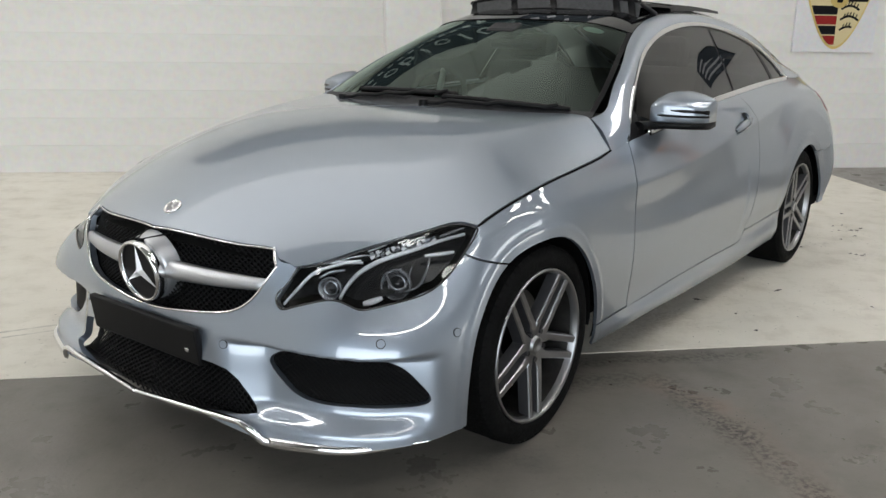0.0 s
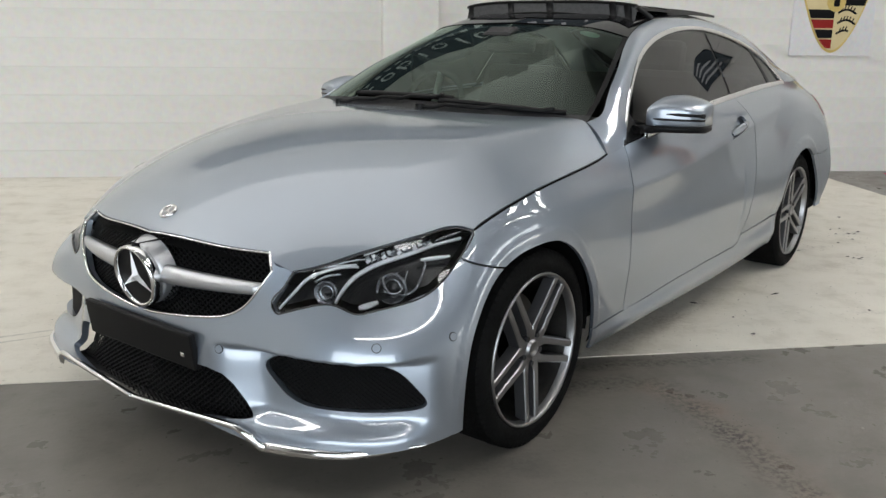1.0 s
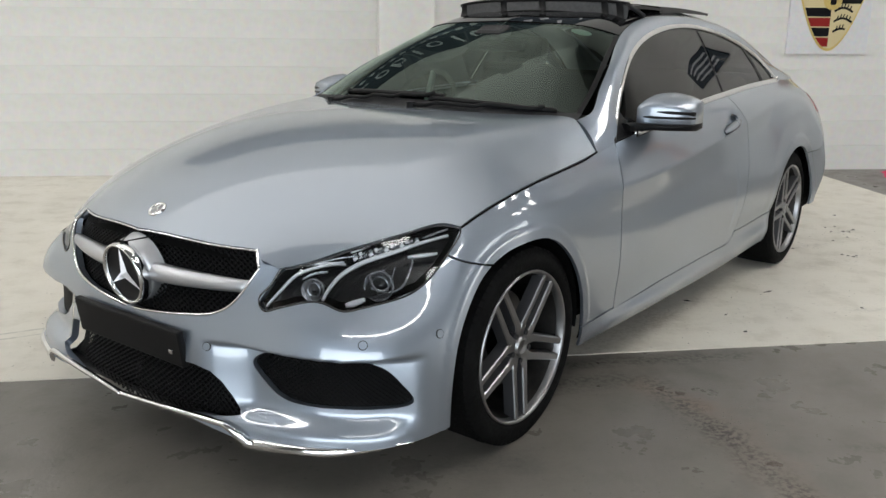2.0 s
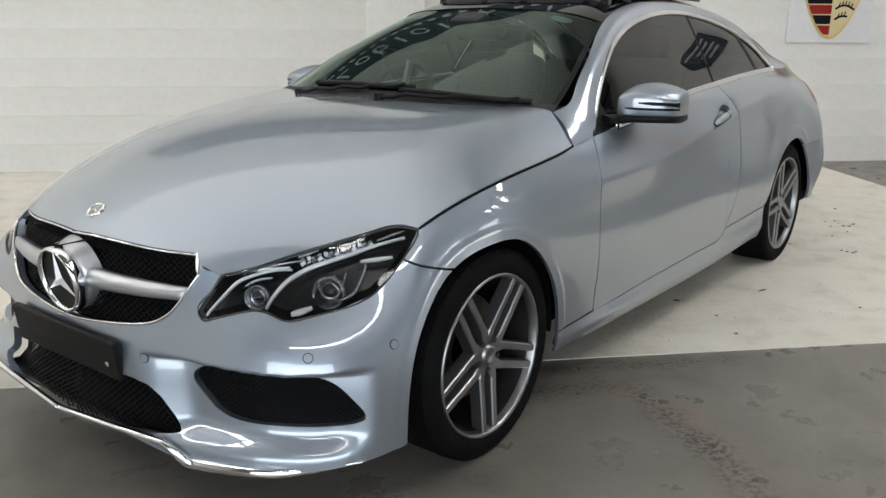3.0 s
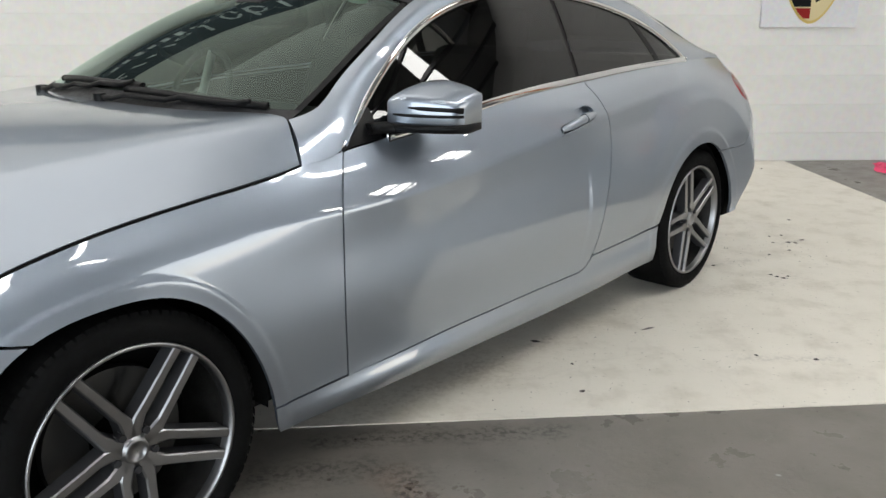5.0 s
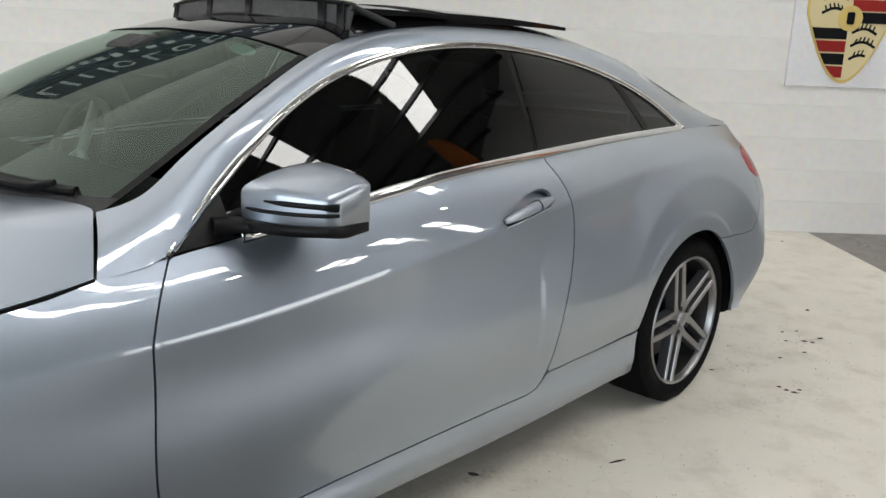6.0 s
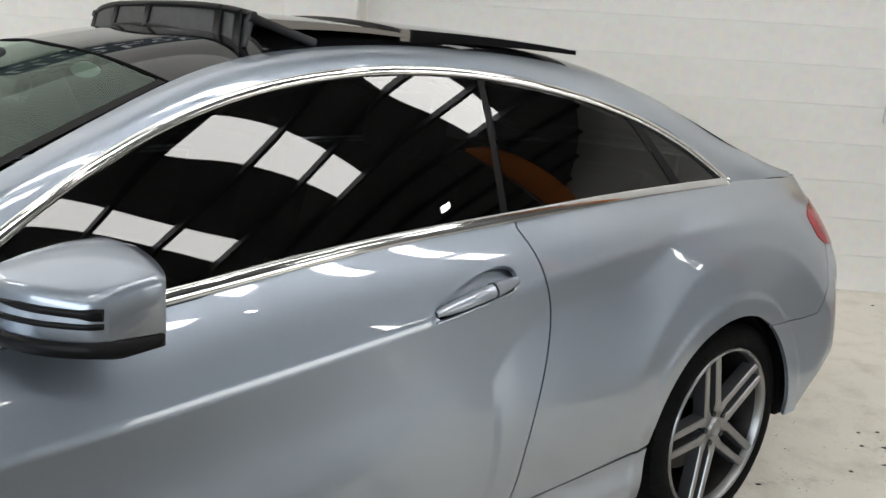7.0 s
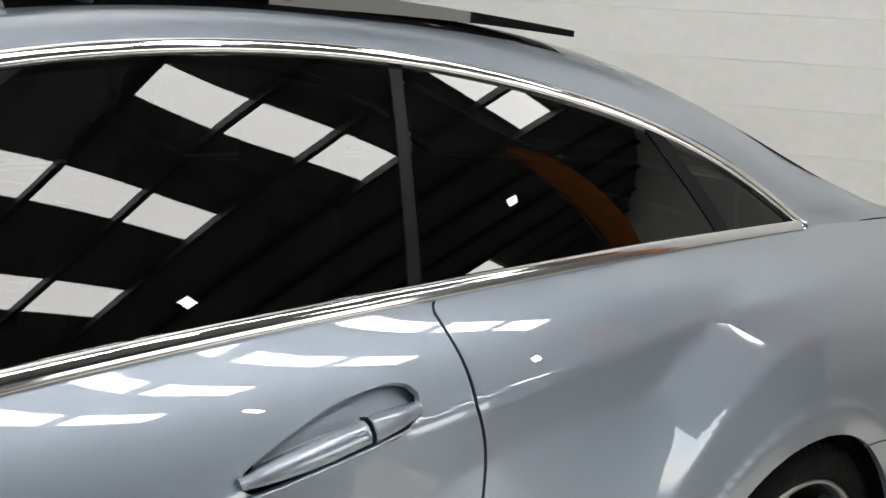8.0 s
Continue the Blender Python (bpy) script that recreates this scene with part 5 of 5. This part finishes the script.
steer = piece("steering_wheel", mesh_of("steering_wheel", v, f, LEATHER), car, "black steering wheel", wheel_at)
for a in (0, 120, 240):
    bm = bmesh.new()
    rod(bm, (0, 0, -.01), (.165 * math.cos(math.radians(a)), .165 * math.sin(math.radians(a)), 0), .016, 10)
    part("steering_spoke", bm, SATIN, steer)
part("cabin_mirror", a_box((.03, .25, .065), (0, 0, 0), .02), BLACK, car, "black cabin mirror", pose(1.10, -.03, 1.215, 0, 15, 0))
part("sensor_housing", a_box((.10, .15, .05), (0, 0, 0), .02), BLACK, car, "black sensor housing behind the windscreen", pose(1.05, -.01, 1.262, 0, -22, 0))


# ---- things on the wall and in the hall ----
SIGN_BLUE = mottled("slate_sign", (.030, .045, .062), (.045, .062, .082), 3, (.35, .5), .0003)
SIGN_WHITE = mat("sign_white", (.75, .76, .78), .45)
POSTER = mottled("poster_white", (.66, .66, .68), (.72, .72, .74), 2, (.35, .5), .0004)
GOLD = mat("crest_gold", (.62, .47, .16), .4)
CREAM = mat("crest_cream", (.66, .56, .32), .45)
CRED = mat("crest_red", (.27, .022, .02), .6, spec=.12)
CBLACK = mat("crest_black", (.008, .008, .009), .6, spec=.1)
ORANGE = mottled("orange_cloth", (.48, .14, .025), (.58, .18, .03), 4, (.6, .8), .001)
PINK = mat("pink_cloth", (.75, .06, .16), .7)

# long name board high on the white wall; its lettering is kept as plain strokes and loops
board = thing("wall_sign", "long slate-blue name board with white lettering on the wall", "sign", at=HALL @ pose(-4.0, .317, 3.25))
part("panel", a_box((5.5, .03, 1.0), (0, 0, 0), .004), SIGN_BLUE, board)
for x in (-2.3, 2.3):
    for z in (-.3, .3):
        part("wall_bracket", a_box((.04, .305, .04), (x, -.165, z), .004), STEEL, board)


def stroke_glyph(at, kind, tall, low=-.10):
    """One stand-in letter: 0 a stem, 1 a stem with a foot, 2 a loop, 3 a stem with a loop."""
    bm = bmesh.new()
    if kind in (0, 1, 3):
        box(bm, (.045, .012, tall), (at - (.07 if kind else 0), .020, low + tall / 2), .003)
    if kind == 1:
        box(bm, (.16, .012, .045), (at + .01, .020, low + .0225), .003)
    if kind >= 2:
        loop = [(at + .085 * math.cos(a), .020, low + .13 + .13 * math.sin(a)) for a in np.linspace(.2, 2 * math.pi - .2, 22)]
        v, f = strip(loop, (0, 1, 0), .042, .012)
        made = [bm.verts.new(c) for c in v]
        for face in f:
            bm.faces.new([made[i] for i in face])
    return part("letter", bm, SIGN_WHITE, board)


for start, pitch, kinds in ((-2.55, .215, (1, 0, 0, 0, 2)), (-1.36, .285, (1, 2, 3, 0, 2, 0, 2, 2)), (1.10, .27, (3, 0, 0, 2, 2, 0))):
    for i, kind in enumerate(kinds):
        stroke_glyph(start + pitch * i, kind, .40 if i == 0 or kind == 3 else (.27, .38)[i % 2])
for i in range(30):
    part("small_bar", a_box((.085, .010, .06 + .02 * (i % 3)), (-2.4 + .165 * i, .020, -.33), .002), SIGN_WHITE, board)

# crest poster
poster = thing("wall_poster", "white wall board with a gold, red and black shield", "poster", at=HALL @ pose(.105, .012, 1.64))
part("panel", a_box((.79, .02, 1.12), (0, 0, 0), .003), POSTER, poster)


def shield(scale, y, material, name, clip=None):
    bm = bmesh.new()
    pts = []
    for k in range(41):
        t = -1 + 2 * k / 40
        pts.append((t * .5, -.64 * (1 - abs(t) ** 1.9) + .10))
    pts += [(.5, .50), (.25, .56), (0, .53), (-.25, .56), (-.5, .50)]
    if clip:
        (x0, x1), (z0, z1) = clip
        pts = [(min(max(a, x0), x1), min(max(b, z0), z1)) for a, b in pts]
    vs = [bm.verts.new((a * scale, y, b * scale * 1.2 - .13)) for a, b in pts]
    face = bm.faces.new(vs)
    got = bmesh.ops.extrude_face_region(bm, geom=[face])
    bmesh.ops.translate(bm, verts=[g for g in got["geom"] if isinstance(g, bmesh.types.BMVert)], vec=(0, -.004, 0))
    bmesh.ops.remove_doubles(bm, verts=bm.verts, dist=1e-5)
    bmesh.ops.recalc_face_normals(bm, faces=bm.faces)
    return part(name, bm, material, poster)


shield(.62, .017, GOLD, "shield_border")
shield(.585, .021, CREAM, "shield_field")


def shield_stripe(z0, z1, sgn, material):
    """A stripe of the shield from its middle out to the rim."""
    bm = bmesh.new()
    row = []
    for z in np.linspace(z0, z1, 7):
        edge = .5 if z > .10 else .5 * max(0.0, 1 - (.10 - z) / .64) ** (1 / 1.9)
        row.append((z, edge))
    outer = [(sgn * e, z) for z, e in row]
    pts = [(sgn * .012, z0)] + outer + [(sgn * .012, z1)]
    pts = [(a * .585, b * .585 * 1.2 - .13) for a, b in pts]
    keep = [p for i, p in enumerate(pts) if i == 0 or (abs(p[0] - pts[i - 1][0]) + abs(p[1] - pts[i - 1][1])) > 1e-4]
    face = bm.faces.new([bm.verts.new((a, .0225, b)) for a, b in keep])
    bm.normal_update()
    got = bmesh.ops.extrude_face_region(bm, geom=[face])
    bmesh.ops.translate(bm, verts=[g for g in got["geom"] if isinstance(g, bmesh.types.BMVert)], vec=(0, .003, 0))
    bmesh.ops.recalc_face_normals(bm, faces=bm.faces)
    part("shield_stripe", bm, material, poster)


for i in range(4):
    h = .125
    shield_stripe(-.02 - (i + 1) * h + .008 if i < 3 else -.515, -.02 - i * h - .008, -1, (CBLACK, CRED, CBLACK, CRED)[i] if i else CBLACK)
for i in range(4):
    shield_stripe(.02 + i * .12 + .006, .02 + (i + 1) * .12 - .006 if i < 3 else .495, 1, (CBLACK, CRED, CBLACK, CRED)[i])
for sgn, z in ((1, -.07), (1, -.20), (1, -.33), (-1, .12), (-1, .25), (-1, .38)):
    bm = bmesh.new()
    pts = [(sgn * (.05 + .05 * k) * .585, .023, (z + .045 * math.sin(k * .55)) * .702 - .13) for k in range(7 if z > -.3 else 5)]
    v, f = strip(pts, (0, 1, 0), .019, .004)
    antler = piece("antler", mesh_of("antler", v, f, CBLACK, False), poster)
    for k in range(1, len(pts) - 1):
        v, f = strip([pts[k], (pts[k][0] + sgn * .012, .023, pts[k][2] + .036)], (0, 1, 0), .011, .004)
        piece("tine", mesh_of("tine", v, f, CBLACK, False), antler)
bm = bmesh.new()
rod(bm, (0, .022, -.08), (0, .028, -.08), .088, 36)
part("crest_disc", bm, GOLD, poster)
bm = a_box((.05, .004, .085), (0, .030, -.08), .012)
part("crest_figure", bm, CBLACK, poster)

# small blue poster high on the wall, feather banner, lamps
blue = thing("blue_poster", "small blue poster high on the white wall", "poster", at=HALL @ pose(2.48, .01, 3.0))
part("panel", a_box((.44, .015, .56), (0, 0, 0), .002), SIGN_BLUE, blue)
for i in range(4):
    part("text_bar", a_box((.28 - .06 * (i % 2), .004, .04), (0, .010, .16 - .105 * i), .001), SIGN_WHITE, blue)
banner = thing("feather_banner", "tall orange feather banner on a pole", "banner", at=pose(5.4, -2.8, 0, 0, 0, 35))
bm = bmesh.new()
rod(bm, (0, 0, 0), (0, 0, 4.3), .015, 10, .008)
part("pole", bm, STEEL, banner)
v, f = [], []
for i in range(25):
    t = i / 24
    wide = .17 * math.sqrt(max(0, 1 - t ** 5)) + .02
    for j in range(7):
        a = j / 6
        v.append((.02 + wide * a, .03 * math.sin(t * 6 + a * 3), 1.1 + 3.15 * t))
for i in range(24):
    f += [(i * 7 + j, i * 7 + j + 1, i * 7 + j + 8, i * 7 + j + 7) for j in range(6)]
me = mesh_of("cloth", v, f, ORANGE)
piece("cloth", me, banner)
for i in range(6):
    part("text_bar", a_box((.10, .006, .12), (.11, -.045, 3.5 - .28 * i), .002), CBLACK, banner)
part("foot", a_box((.5, .5, .03), (0, 0, .015), .006), STEEL, banner)
for u, n in ((5.7, 2.2), (3.2, 5.5), (-3, 6.5), (-9, 6.5)):
    lamp = thing("hall_lamp", "small bright LED lamp under the roof", "lamp", "hall lamps", at=HALL @ pose(u, n, 6.35))
    part("housing", a_box((.34, .16, .06), (0, 0, .04), .01), STEEL, lamp)
    part("panel", a_box((.30, .12, .012), (0, 0, .003), .002), LAMP_GLOW, lamp)
    bm = bmesh.new()
    rod(bm, (0, 0, .06), (0, 0, .45), .008, 8)
    part("stem", bm, STEEL, lamp)


# ---- flakes of dirt on the floor ----
FLAKE = mat("dark_flake", (.03, .027, .025), .7)


def flake(u, n, length, wide, turn):
    """A thin, uneven chip lying flat."""
    bm = bmesh.new()
    rng = random.Random(int(u * 1000) * 7 + int(n * 1000))
    ring = []
    for k in range(9):
        a = 2 * math.pi * k / 9
        r = rng.uniform(.7, 1.15)
        ring.append(bm.verts.new((length * r * math.cos(a), wide * r * math.sin(a), 0)))
    top = bm.verts.new((length * .1, 0, .005))
    for k in range(9):
        bm.faces.new((ring[k], ring[(k + 1) % 9], top))
    bm.faces.new(ring[::-1])
    ob = part("dirt_flake", bm, FLAKE, None, "", HALL @ pose(u, n, .0042, 0, 0, turn))
    tagged(ob, "small dark flake of dirt lying on the white floor", "debris", "flakes on the floor")


FLAKES = [(-2.685, 3.824, .020, .011, 20), (-2.213, 3.716, .036, .006, -25), (-2.598, 4.27, .011, .008, 0), (-1.68, 4.053, .013, .009, 40), (-1.885, 4.004, .010, .006, 70), (-2.587, 4.045, .008, .006, 0), (-.834, 1.992, .014, .012, 10), (-1.063, 2.484, .016, .010, 0), (-1.03, 2.50, .014, .008, 30), (-.967, 2.439, .018, .008, -20)]
FLAKES += [(-1.13, 2.638, .014, .005, 0), (-1.272, 2.716, .009, .007, 0), (-1.151, 2.486, .011, .006, 0), (-1.118, 2.361, .009, .006, 0), (-1.038, 2.34, .010, .006, 0), (-1.409, 3.048, .013, .007, 30), (-1.393, 3.078, .012, .007, 20), (-1.37, 3.101, .014, .009, 40), (-1.34, 3.076, .014, .005, 0), (-1.632, 2.884, .011, .007, 0), (-.304, .359, .016, .006, 0)]
for u, n, length, wide, turn in FLAKES:
    flake(u, n, length, wide, turn)
rng = random.Random(5)
v, f = [], []
for cu, cn, spread, count in ((-2.4, 3.9, .9, 60), (-1.2, 2.7, .8, 70), (-6.2, 4.1, .9, 50), (-1.9, 4.5, 1.2, 40), (-3.1, 5.1, .35, 60), (-2.4, 5.4, .7, 30)):
    for i in range(count):
        u, n, r = rng.gauss(cu, spread * .5), rng.gauss(cn, spread * .35), rng.uniform(.0015, .004)
        o = len(v)
        a = rng.uniform(0, 3)
        v += [(u + r * math.cos(a + q * 2.1), n + r * .7 * math.sin(a + q * 2.1), .0043) for q in range(3)] + [(u, n, .0043 + r * .6)]
        f += [(o, o + 1, o + 3), (o + 1, o + 2, o + 3), (o + 2, o, o + 3), (o, o + 2, o + 1)]
grit = piece("floor_grit", mesh_of("floor_grit", v, f, FLAKE, False), None, "", HALL)
tagged(grit, "fine dark grit scattered over the floor", "grit", "", "stuff")
# crumpled pink cloth by the wall
v, f = [], []
for i in range(21):
    for j in range(7):
        a, b = i / 20, j / 6
        v.append((.42 * (a - .5) + .03 * math.sin(9 * b + 5 * a), .10 * (b - .5) + .05 * math.sin(5 * a), .006 + .022 * (math.sin(11 * a + 4 * b) * math.cos(7 * b + 2 * a)) ** 2 * math.sin(math.pi * b) + .012 * math.sin(math.pi * b)))
for i in range(20):
    f += [(i * 7 + j, i * 7 + 7 + j, i * 7 + 8 + j, i * 7 + j + 1) for j in range(6)]
cloth = piece("pink_cloth", mesh_of("pink_cloth", v, f, PINK), None, "", pose(6.52, -.76, .0, 0, 0, 35))
tagged(cloth, "crumpled bright pink cloth lying on the grey floor", "cloth")
